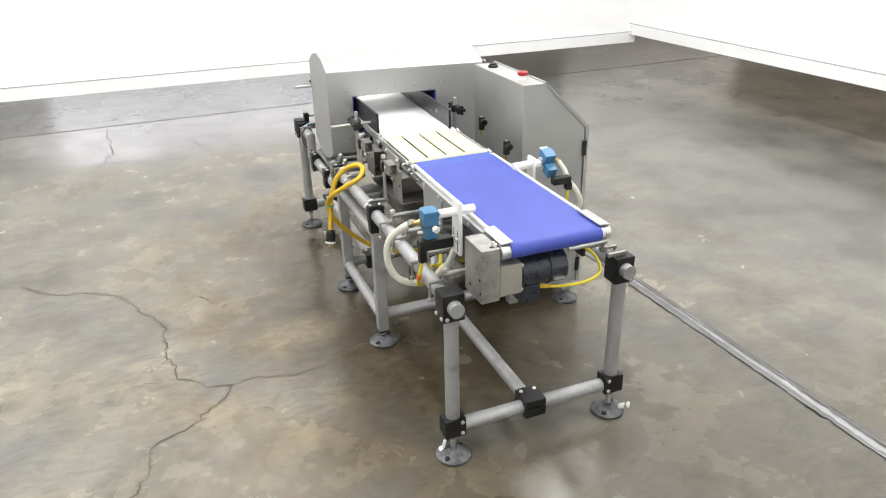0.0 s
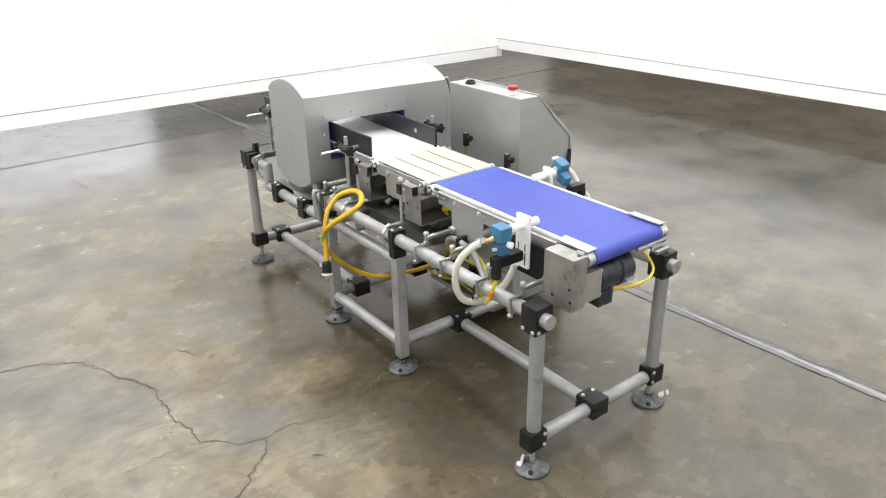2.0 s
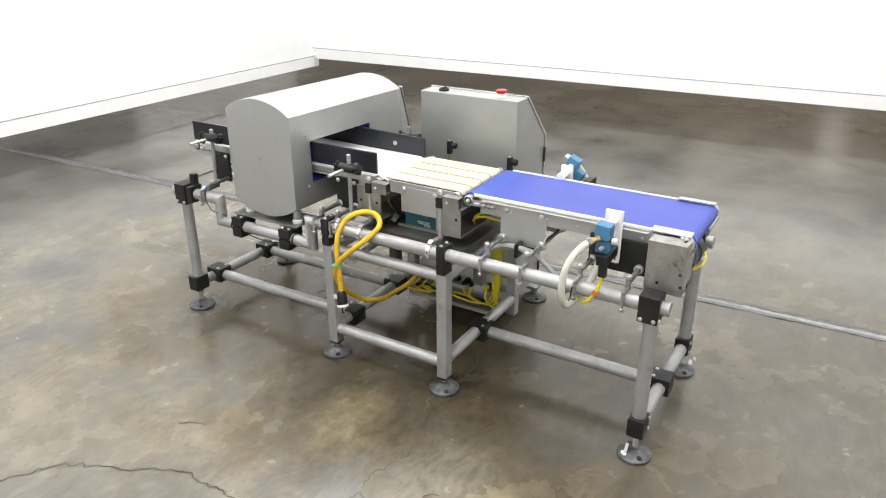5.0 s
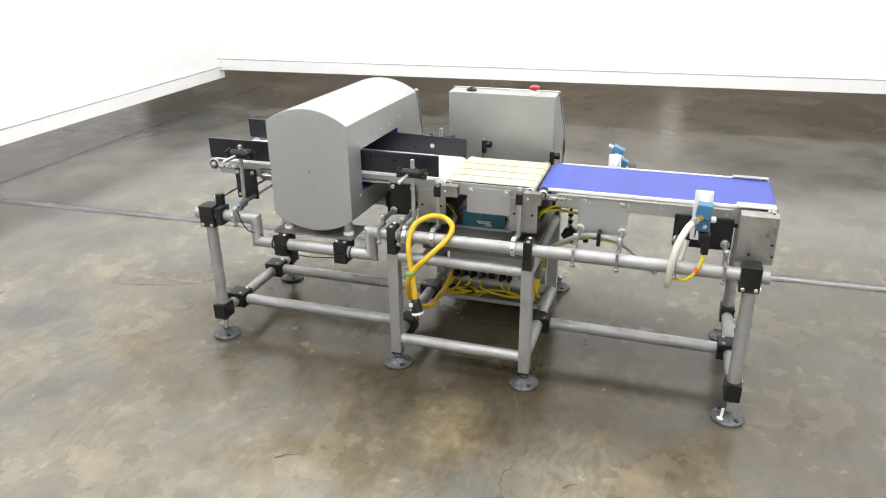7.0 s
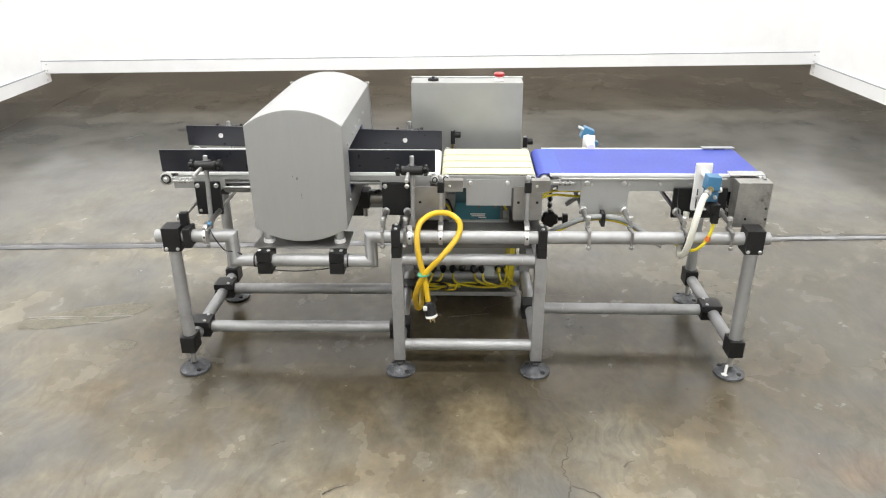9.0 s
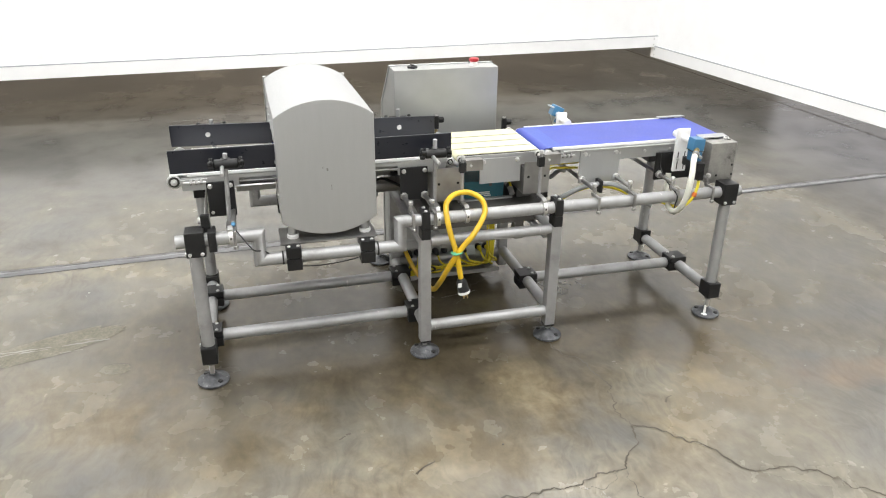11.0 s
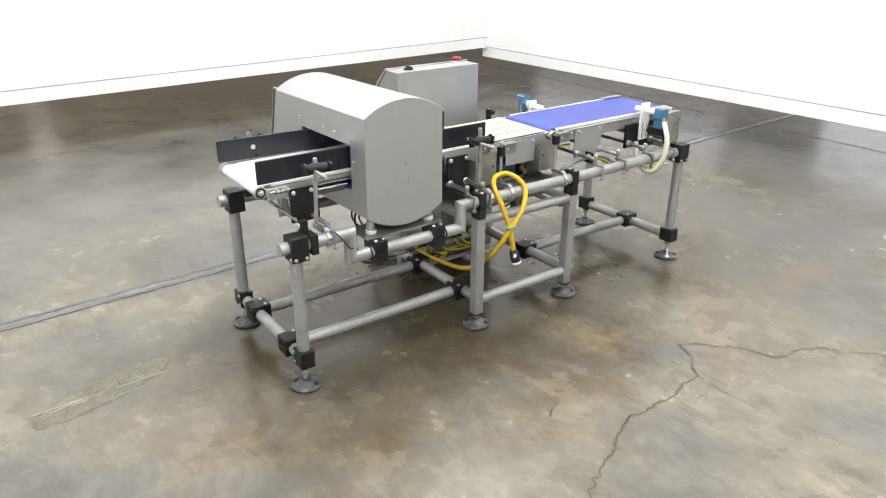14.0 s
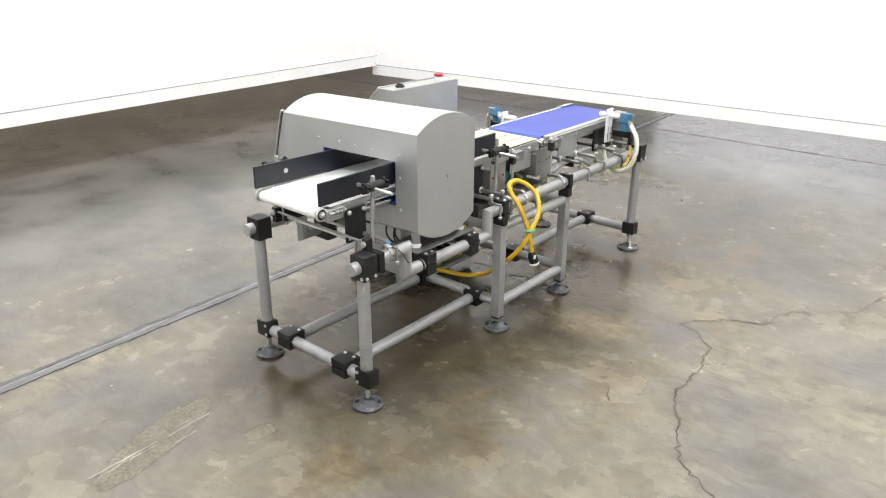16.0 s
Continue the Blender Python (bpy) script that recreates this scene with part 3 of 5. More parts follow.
def blotch(cx, cy, ru, rv, turn, z, seed, n=160):
    """A ragged oval lying on the floor."""
    own = bmesh.new()
    th = radians(turn)
    ring = []
    for i in range(n):
        a = 2 * math.pi * i / n
        ca, sa = math.cos(a), math.sin(a)
        k = 1 + 0.16 * noise.noise(Vector((ca * 2.2, sa * 2.2, seed))) + 0.08 * noise.noise(Vector((ca * 6, sa * 6, seed + 3))) + 0.05 * noise.noise(Vector((ca * 20, sa * 20, seed + 3)))
        u, v = k * ru * ca, k * rv * sa
        ring.append(own.verts.new((cx + u * math.cos(th) - v * math.sin(th), cy + u * math.sin(th) + v * math.cos(th), z)))
    own.faces.new(ring)
    return own


# spalled spots with a rough floor, dark along one broken edge, with bright scrape lines
M_SPLICE = surface("blue_belt_splice", (0.040, 0.083, 0.40), 0.43, 0.0, 0.05, 160, 0.05, 0.05)
M_CAB = surface("cabinet_steel", (0.448, 0.454, 0.442), 0.48, 0.75, 0.055, 10, 0.01, 0.06)


def rough_patch():
    """Broken-out concrete: sandy, with pale grit and dark pits."""
    m, nt, b = nodes_of("rough_repair")
    v = coords(nt)
    big, grit, pits = noise_tex(nt, v, 14.0, 5, 0.6), noise_tex(nt, v, 85.0, 4, 0.65), noise_tex(nt, coords(nt, (1, 1.7, 1)), 48.0, 4, 0.6)
    c = ramp(nt, big, ((0.34, (0.120, 0.109, 0.078)), (0.52, (0.168, 0.155, 0.116)), (0.66, (0.205, 0.192, 0.150))))
    c = times(nt, c, ramp(nt, grit, ((0.34, (0.72, 0.71, 0.68)), (0.52, (1, 1, 1)), (0.68, (1.35, 1.34, 1.30)))))
    c = mix(nt, ramp(nt, pits, ((0.60, (0, 0, 0)), (0.66, (0.7, 0.7, 0.7)))), c, (0.070, 0.062, 0.046))
    link(nt, c, b.inputs["Base Color"])
    b.inputs["Roughness"].default_value = 0.55
    bump(nt, b, grit, 0.7, 0.003)
    return m


M_PATCH = rough_patch()
for cx, cy, ru, rv, turn, seed in ((0.392, 2.640, 0.262, 0.078, 109, 4), (0.165, 2.380, 0.055, 0.034, 80, 9)):
    ob = new("repair_patch", mesh_of("repair_patch", blotch(cx, cy, ru, rv, turn, 0.0014, seed), M_PATCH))
    ob.parent = floor
    ob = new("patch_edge", mesh_of("patch_edge", blotch(cx + 0.008, cy - 0.002, ru * 0.975, rv * 0.93, turn, 0.0009, seed), M_CRACK))
    ob.parent = floor
M_SCRAPE = surface("white_scrape", (0.38, 0.37, 0.335), 0.5, 0.0, 0.35, 40, 0.2, 0.1)
for k, (xa, ya, xb, yb, w) in enumerate(((0.374, 2.880, 0.384, 2.640, 0.0060), (0.382, 2.600, 0.394, 2.430, 0.0055), (0.362, 2.800, 0.370, 2.650, 0.0035), (0.405, 2.560, 0.412, 2.480, 0.0030), (0.330, 2.600, 0.338, 2.520, 0.0030), (0.368, 2.740, 0.372, 2.700, 0.0045), (0.392, 2.520, 0.398, 2.470, 0.0040), (0.352, 2.860, 0.358, 2.800, 0.0030), (0.436, 0.890, 0.404, 1.068, 0.0016))):
    ob = new("white_scrape", mesh_of("white_scrape", ribbon([(xa, ya), (xb, yb)], w * 0.75, z=0.0024, wander=0.010, seed=80 + k), M_SCRAPE))
    ob.parent = floor
rnd = random.Random(5)
for k in range(26):
    x, y = (0.829, 2.573) if k == 0 else (rnd.uniform(-1.6, 1.6), rnd.uniform(-0.8, 3.2))
    r = 0.006 if k == 0 else rnd.uniform(0.002, 0.005)
    own = lathe(((r, 0), (r * 0.8, r * 0.4), (r * 0.3, r * 0.6)), (x, y, 0.0004), (0, 0, 1), 6)
    ob = new("crumb", mesh_of("crumb", own, M_SCRAPE if k % 3 == 0 else M_CRACK))
    ob.parent = floor


def curtain(name, a, b, za, zb, top, inward, label, plates=()):
    """A hanging white sheet from a to b (x, y) with a boxed rail along its bottom edge."""
    d = Vector((b[0] - a[0], b[1] - a[1], 0))
    n = d.length
    u = d.normalized()
    w = Vector((inward[0], inward[1], 0)).normalized()
    ob = thing(name, (a[0], a[1], 0), label, "curtain", kind="structure")
    own = bmesh.new()
    cols = []
    for i in range(61):
        s = n * i / 60
        base = Vector((a[0], a[1], 0)) + u * s
        wave = 0.006 * math.sin(s * 5.1) + 0.004 * math.sin(s * 11.3 + 1)
        z0 = za + (zb - za) * i / 60 + 0.098
        f, g = base + w * wave, base + w * (wave - 0.006)
        cols.append([own.verts.new((f.x, f.y, z0)), own.verts.new((f.x, f.y, top)), own.verts.new((g.x, g.y, top)), own.verts.new((g.x, g.y, z0))])
    for p, q in zip(cols, cols[1:]):
        for i in range(4):
            own.faces.new((p[i], p[(i + 1) % 4], q[(i + 1) % 4], q[i]))
    own.faces.new(cols[0][::-1])
    own.faces.new(cols[-1])
    part("sheet", own, M_CURTAIN, ob, "taut white sheet")
    own = bmesh.new()
    p0, p1 = Vector((a[0], a[1], za)), Vector((b[0], b[1], zb))
    sec = [(-0.03, 0.0), (0.03, 0.0), (0.03, 0.097), (-0.03, 0.097)]
    ends = [[own.verts.new(p + w * x + Vector((0, 0, z))) for x, z in sec] for p in (p0, p1)]
    for i in range(len(sec)):
        j = (i + 1) % len(sec)
        own.faces.new((ends[0][i], ends[0][j], ends[1][j], ends[1][i]))
    own.faces.new(ends[0][::-1])
    own.faces.new(ends[1])
    # grey strip added in place of the shadow line between rail and sheet
    seam = bmesh.new()
    ends2 = [[seam.verts.new(p + w * x + Vector((0, 0, z))) for x, z in ((0.020, 0.0975), (0.031, 0.0975), (0.031, 0.1045), (0.020, 0.1045))] for p in (p0, p1)]
    for i in range(4):
        j = (i + 1) % 4
        seam.faces.new((ends2[0][i], ends2[0][j], ends2[1][j], ends2[1][i]))
    seam.faces.new(ends2[0][::-1])
    seam.faces.new(ends2[1])
    part("seam_strip", seam, M_SEAM, ob, "thin grey strip drawn for the shaded gap above the rail")
    rail = part("bottom_rail", own, M_RAILW, ob, "white boxed metal rail")
    for p, s in ((p0, 1), (p1, -1)):
        c = p + u * s * 0.06 + w * 0.032
        for dz in (0.025, 0.075):
            part("bolt", lathe(((0.007, 0), (0.007, 0.003), (0.004, 0.005)), c + Vector((0, 0, dz)), w, 10), M_BRIGHT, rail)
    return ob


curtain("wall_east", (3.967, -1.985), (3.81, 4.545), 0.418, 0.372, 4.2, (-1, 0), "white backdrop curtain with a boxed bottom rail above the floor")
curtain("wall_north", (3.835, 4.53), (-5.4, 4.72), 0.295, 0.295, 4.2, (0, -1), "white backdrop curtain with a boxed bottom rail above the floor")
curtain("wall_south", (3.985, -1.965), (-5.4, -2.53), 0.325, 0.330, 4.2, (0, 1), "white backdrop curtain with a boxed bottom rail above the floor")
solid("wall_west", box((-5.7, -10, 0), (-5.5, 16, 4.4)), M_CEIL, "plain white painted wall behind the working area", "wall", kind="structure")
solid("wall_outer_east", box((20.8, -10, 0), (21, 16, 4.4)), M_WALL, "dim grey wall of the hall beyond the curtains", "wall", kind="structure")
solid("wall_outer_north", box((-5.5, 15.8, 0), (20.8, 16, 4.4)), M_CEIL, "white wall of the hall beyond the curtains", "wall", kind="structure")
solid("wall_outer_south", box((-5.5, -10, 0), (20.8, -9.8, 4.4)), M_CEIL, "white wall of the hall beyond the curtains", "wall", kind="structure")
solid("ceiling", box((-5.5, -9.8, 4.4), (20.8, 15.8, 4.6)), M_CEIL, "plain white hall ceiling", "ceiling", kind="structure")

# ---- the pipe frame ----
RAIL_Z, LOW_Z, NEAR, FAR = 0.556, 0.118, 0.0, 0.574
PIPE = 0.0225
frame_ob = thing("pipe_frame", (0.287, 1.01, 0), "grey metal pipe stand with black clamp blocks, on round levelling feet", "stand")


def bolt(at, axis, parent, r=0.0065, h=0.005, material=None):
    return part("bolt", lathe(((r, 0), (r, h * 0.6), (r * 0.7, h), (r * 0.3, h * 1.05)), at, axis, 10), material or M_BRIGHT, parent)


def clamp_block(mid, size, bolts=(), split=None):
    """A black clamp block; bolts: (offset from the middle, axis)."""
    lo = [m - s / 2 for m, s in zip(mid, size)]
    hi = [m + s / 2 for m, s in zip(mid, size)]
    if split:
        own = None
        z = mid[2] + split
        own = box(lo, (hi[0], hi[1], z - 0.0015), 0.004)
        own = box((lo[0], lo[1], z + 0.0015), hi, 0.004, own)
    else:
        own = box(lo, hi, 0.004)
    ob = part("clamp_block", own, M_BLACK, frame_ob, "black plastic clamp block")
    for off, ax in bolts:
        bolt([m + o for m, o in zip(mid, off)], ax, ob)
    return ob


def pipe_run(points, r=PIPE, name="pipe"):
    """Straight pipes joined with square-cut mitred elbows."""
    pts = [Vector(p) for p in points]
    own = bmesh.new()
    seg = 24
    rings = []
    side = None
    for i, p in enumerate(pts):
        d0 = (p - pts[i - 1]).normalized() if i else None
        d1 = (pts[i + 1] - p).normalized() if i < len(pts) - 1 else None
        d = d0 if d1 is None else d1 if d0 is None else (d0 + d1).normalized()
        t = d0 or d1
        if side is None:
            side = Vector((1, 0, 0)) if abs(t.x) < 0.9 else Vector((0, 1, 0))
        v = t.cross(side).normalized()
        ring = []
        for k in range(seg):
            a = 2 * math.pi * k / seg
            q = p + r * (math.cos(a) * side + math.sin(a) * v)
            ring.append(own.verts.new(q + t * ((p - q).dot(d) / t.dot(d))))
        rings.append(ring)
    for a, b in zip(rings, rings[1:]):
        for k in range(seg):
            own.faces.new((a[k], a[(k + 1) % seg], b[(k + 1) % seg], b[k]))
    own.faces.new(rings[0][::-1])
    own.faces.new(rings[-1])
    return part(name, own, M_PIPE, frame_ob)


def foot(x, y, stem_top, thing=None):
    ob = part("foot", lathe(((0.052, 0), (0.056, 0.003), (0.056, 0.010), (0.049, 0.014), (0.034, 0.018), (0.024, 0.026), (0.015, 0.030), (0.014, 0.034)), (x, y, 0.0005), seg=28), M_FOOT, thing or frame_ob, "round grey nylon levelling foot")
    part("stem", lathe(((0.009, 0), (0.009, stem_top - 0.04)), (x, y, 0.036), seg=12), M_BRIGHT, ob)
    part("nut", lathe(((0.015, 0), (0.016, 0.002), (0.016, 0.010), (0.015, 0.012)), (x, y, stem_top - 0.020), seg=6), M_WORN, ob)
    for a in (40, 220):
        cx, cy = x + 0.040 * math.cos(radians(a)), y + 0.040 * math.sin(radians(a))
        part("hole_cap", lathe(((0.009, 0), (0.009, 0.006), (0.006, 0.008)), (cx, cy, 0.014), seg=10), M_BLACK, ob)
    return ob


# top rails, dropped under the detector
for x in (NEAR, FAR):
    pipe_run([(x, -0.045, RAIL_Z), (x, 1.329, RAIL_Z), (x, 1.329, 0.463), (x, 1.817, 0.463), (x, 1.817, RAIL_Z), (x, 2.082, RAIL_Z)])

# end legs
for x in (NEAR, FAR):
    s = -1 if x == NEAR else 1
    for y, e in ((0.006, -1), (2.026, 1)):
        part("leg", rod((x, y, 0.12), (x, y, RAIL_Z - 0.03), PIPE, 24), M_PIPE, frame_ob)
        clamp_block((x, y + 0.006 * -e, RAIL_Z - 0.004), (0.068, 0.063, 0.088),
                    [((s * 0.034, dy, -0.032), (s, 0, 0)) for dy in (-0.020, 0.020)] + [((0.022 * s, e * 0.0315, -0.032), (0, e, 0))])
        clamp_block((x, y, LOW_Z + 0.006), (0.070, 0.054, 0.066), [((-s * 0.022, e * 0.027, 0.020), (0, e, 0)), ((-s * 0.022, e * 0.027, -0.020), (0, e, 0))])
        foot(x, y, 0.094)

# square middle legs with their beams
for x in (NEAR, FAR):
    s = -1 if x == NEAR else 1
    for y in (0.733, 1.240):
        low = 0.060 if x == NEAR else 0.052
        part("leg", box((x - 0.0205, y - 0.0205, low), (x + 0.0205, y + 0.0205, 0.486), 0.003), M_PIPE, frame_ob)
        if x == NEAR:
            part("leg_cap", box((x - 0.020, y - 0.020, 0.052), (x + 0.020, y + 0.020, 0.061), 0.002), M_BLACK, frame_ob)
            foot(x, y, 0.064)
        clamp_block((x, y, 0.506), (0.054, 0.034, 0.042))
        clamp_block((x, y, 0.5605), (0.060, 0.031, 0.064), [((-0.018, 0, 0.032), (0, 0, 1)), ((0.018, 0, 0.032), (0, 0, 1))])
    part("beam", rod((x, 0.7535, 0.470), (x, 1.2195, 0.470), 0.0205, 20), M_PIPE, frame_ob)
    part("beam", rod((x, 0.7535, 0.119), (x, 1.2195, 0.119), 0.0215, 20), M_PIPE, frame_ob)

for y in (0.733, 1.240):
    part("cross_beam", rod((NEAR + 0.0205, y, 0.462), (FAR - 0.0205, y, 0.462), 0.0205, 20), M_PIPE, frame_ob)

# low cross pipes and the pipes along the length
for y in (0.006, 2.026):
    part("cross_pipe", rod((NEAR + 0.035, y, LOW_Z), (FAR - 0.035, y, LOW_Z), 0.0225, 20), M_PIPE, frame_ob)
for y in (0.733, 1.240):
    part("cross_pipe", rod((NEAR + 0.0205, y, 0.128), (FAR - 0.0205, y, 0.128), 0.0225, 20), M_PIPE, frame_ob)


def tee_block(x, y, e):
    clamp_block((x, y + e * 0.006, 0.123), (0.074, 0.080, 0.064), [((-0.024, 0.02 * e, 0.032), (0, 0, 1)), ((0.024, 0.02 * e, 0.032), (0, 0, 1))], 0.004)


for x in (0.118, 0.432):
    tee_block(x, 2.026, -1)
    tee_block(x, 1.240, 1)
    part("long_pipe", rod((x, 1.286, 0.123), (x, 1.980, 0.120), 0.0225, 20), M_PIPE, frame_ob)
tee_block(0.275, 0.006, 1)
tee_block(0.275, 0.733, -1)
part("long_pipe", rod((0.275, 0.052, 0.120), (0.275, 0.687, 0.123), 0.0225, 20), M_PIPE, frame_ob)

# clamps on the dropped pipe that carry the detector plate
for y in (1.450, 1.705):
    for x, s in ((NEAR, 1), (FAR, -1)):
        clamp_block((x + s * 0.012, y, 0.464), (0.086, 0.052, 0.084), [((-s * 0.026, dy, 0.042), (0, 0, 1)) for dy in (-0.016, 0.016)], 0.002)

# hose clamps round the top pipes, each with its screw housing
for x in (NEAR, FAR):
    for y in (0.787, 1.085, 1.192, 1.905):
        ob = part("hose_clamp", lathe(((0.0226, 0), (0.0280, 0.0005), (0.0280, 0.0135), (0.0226, 0.014)), (x, y - 0.007, RAIL_Z), (0, 1, 0), 28), M_BRIGHT, frame_ob, "bright steel hose clamp")
        part("screw_housing", box((x - 0.012, y - 0.008, RAIL_Z + 0.0275), (x + 0.010, y + 0.008, RAIL_Z + 0.0375), 0.002, turn=Matrix.Rotation(radians(-20), 3, "Y")), M_BRIGHT, ob)
        part("band_slot", box((x - 0.0287, y - 0.003, RAIL_Z + 0.002), (x - 0.0275, y + 0.003, RAIL_Z + 0.009)), M_SLOT, ob)

# small black stop on the near pipe beside the corner, and a ring on the dropped pipe
part("stop_block", box((-0.033, 1.952, RAIL_Z - 0.034), (0.030, 1.978, RAIL_Z + 0.036), 0.003), M_BLACK, frame_ob, "black plastic stop block")
for y in (1.742, 1.412):
    part("pipe_tie", lathe(((0.0226, 0), (0.0252, 0.0005), (0.0252, 0.0055), (0.0226, 0.006)), (NEAR, y - 0.003, 0.463), (0, 1, 0), 28), M_BLACK, frame_ob, "black cable tie")

# the bright anchor bolts of two feet, one with a washer, one with a wing nut
ab = part("anchor_bolt", rod((-0.026, 0.030, 0.014), (-0.020, 0.026, 0.052), 0.0052, 10), M_WHITE, frame_ob, "bright anchor bolt")
part("washer", lathe(((0.012, 0), (0.013, 0.001), (0.013, 0.004), (0.006, 0.006)), (-0.027, 0.031, 0.013), (0.1, -0.1, 1), 16), M_WHITE, ab)
ab = part("anchor_bolt", rod((0.616, -0.020, 0.014), (0.619, -0.023, 0.036), 0.005, 10), M_BRIGHT, frame_ob, "bright anchor bolt")
for d in (-1, 1):
    part("wing", lathe(((0.004, 0), (0.010, 0.002), (0.011, 0.006), (0.004, 0.009)), (0.619 + d * 0.008, -0.025 - d * 0.006, 0.030 + d * 0.004), (0.5 * d, -1, 0.3), 12), M_WHITE, ab)


def rail_hanger(x, y, plate_x, plate_z, parent, name="hanger", stud=True):
    """A small fitting: a threaded clip on the pipe, an upright and a stub rod to the conveyor's side."""
    s = 1 if plate_x > x else -1
    ob = part(name, rod((x + s * 0.012, y, plate_z), (plate_x, y, plate_z), 0.0085, 12), M_WORN, parent)
    part("stud", rod((x + s * 0.018, y, RAIL_Z + 0.022), (x + s * 0.018, y, plate_z + (0.018 if stud else 0.006)), 0.0062, 10), M_WORN, ob)
    own = box((x - s * 0.034 if s > 0 else x - 0.022, y - 0.005, RAIL_Z + 0.026), (x + 0.022 if s > 0 else x + 0.034, y + 0.005, RAIL_Z + 0.034), 0.002)
    own = box((min(x - s * 0.027, x - s * 0.034), y - 0.005, RAIL_Z - 0.020), (max(x - s * 0.027, x - s * 0.034), y + 0.005, RAIL_Z + 0.030), 0.002, own)
    own = lathe(((0.006, 0), (0.0085, 0.002), (0.0085, 0.010), (0.006, 0.012)), (x - s * 0.0305, y, RAIL_Z - 0.018), (0, 0, -1), 8, own)
    own = box((x + s * 0.018 - 0.009, y - 0.008, RAIL_Z + 0.022), (x + s * 0.018 + 0.009, y + 0.008, RAIL_Z + 0.038), 0.003, own)
    part("clip", own, M_WORN, ob)
    if not stud:
        return ob
    part("collar", lathe(((0.013, 0), (0.015, 0.002), (0.015, 0.014), (0.012, 0.016)), (plate_x - s * 0.016, y, plate_z), (s, 0, 0), 12), M_BRIGHT, ob)
    part("ball", lathe(((0.008, 0), (0.0095, 0.002), (0.0095, 0.010), (0.007, 0.013)), (x + s * 0.018, y, plate_z + 0.010), (0, 0, 1), 12), M_BRIGHT, ob)
    return ob


# ---- metal detector ----
DX0, DX1, DY0, DY1, DZ0, DZ1 = 0.012, 0.748, 1.408, 1.735, 0.584, 0.946
detector = thing("metal_detector", ((DX0 + DX1) / 2, (DY0 + DY1) / 2, 0.512), "satin stainless metal detector head with arched top and belt opening", "detector")
ymid, half, rise = (DY0 + DY1) / 2, (DY1 - DY0) / 2, 0.054
rad = (half * half + rise * rise) / (2 * rise)
ang = math.degrees(math.asin(half / rad))
top = arc(ymid, DZ1 + rise - rad, rad, 90 - ang, 90 + ang, 14)
bot = arc(ymid, DZ0 - rise + rad, rad, 270 - ang, 270 + ang, 14)
outline = top + bot
PX0, PX1, PZ0, PZ1 = 0.120, 0.512, 0.668, 0.836


# the hood in one piece, open where the belt goes through, leaning a little down to the far end
xs, zs = (DX0, PX0, PX1, DX1), (DZ0, PZ0, PZ1, DZ1)
own = bmesh.new()
grid = {}


def vert(x, y, z):
    key = (round(x, 5), round(y, 5), round(z, 5))
    if key not in grid:
        grid[key] = own.verts.new((x, y, z))
    return grid[key]


for line in (top, bot):
    for xa, xb in zip(xs, xs[1:]):
        for p, q in zip(line, line[1:]):
            own.faces.new([vert(xa, *p), vert(xb, *p), vert(xb, *q), vert(xa, *q)])
for y in (DY0, DY1):
    for i in range(3):
        for j in range(3):
            if (i, j) != (1, 1):
                own.faces.new([vert(xs[i], y, zs[j]), vert(xs[i + 1], y, zs[j]), vert(xs[i + 1], y, zs[j + 1]), vert(xs[i], y, zs[j + 1])])
for x in (DX0, DX1):
    own.faces.new([vert(x, *p) for p in top + [(DY0, PZ1), (DY0, PZ0)] + bot + [(DY1, PZ0), (DY1, PZ1)]])
hole = [(PX0, PZ0), (PX1, PZ0), (PX1, PZ1), (PX0, PZ1)]
for p, q in zip(hole, hole[1:] + hole[:1]):
    own.faces.new([vert(p[0], DY0, p[1]), vert(q[0], DY0, q[1]), vert(q[0], DY1, q[1]), vert(p[0], DY1, p[1])])
bmesh.ops.recalc_face_normals(own, faces=own.faces[:])
sharp = [e for e in own.edges if e.calc_face_angle(0) > 0.35 and min(v.co.x for v in e.verts) < PX0 - 0.001 or e.calc_face_angle(0) > 0.35 and max(v.co.x for v in e.verts) > PX1 + 0.001]
bmesh.ops.bevel(own, geom=sharp, offset=0.0045, segments=2, profile=0.6, affect="EDGES")
LEAN = 0.027
for v in own.verts:
    v.co.z -= LEAN * (v.co.x - DX0)
part("housing", own, M_STEEL, detector, "satin stainless steel housing")
own = box((PX0 + 0.0015, DY0 + 0.004, PZ0 + 0.001), (PX0 + 0.006, DY1 - 0.004, PZ1 - 0.001))
own = box((PX1 - 0.006, DY0 + 0.004, PZ0 + 0.001), (PX1 - 0.0015, DY1 - 0.004, PZ1 - 0.001), 0, own)
own = box((PX0 + 0.0065, DY0 + 0.004, PZ1 - 0.006), (PX1 - 0.0065, DY1 - 0.004, PZ1 - 0.0015), 0, own)
own = box((PX0 + 0.0065, DY0 + 0.004, PZ0 + 0.0015), (PX1 - 0.0065, DY1 - 0.004, PZ0 + 0.006), 0, own)
part("port_lining", own, M_LINER, detector, "deep blue lining of the opening")
for y, s in ((DY0, -1), (DY1, 1)):
    for x in (0.100, 0.235, 0.325, 0.415, 0.532):
        part("screw", lathe(((0.006, 0), (0.006, 0.002), (0.0035, 0.0045)), (x, y, PZ1 + 0.022), (0, s, 0), 10), M_STEEL, detector)
    for z in (0.775, 0.655):
        part("screw", lathe(((0.006, 0), (0.006, 0.002), (0.0035, 0.0045)), (0.098, y, z), (0, s, 0), 10), M_STEEL, detector)
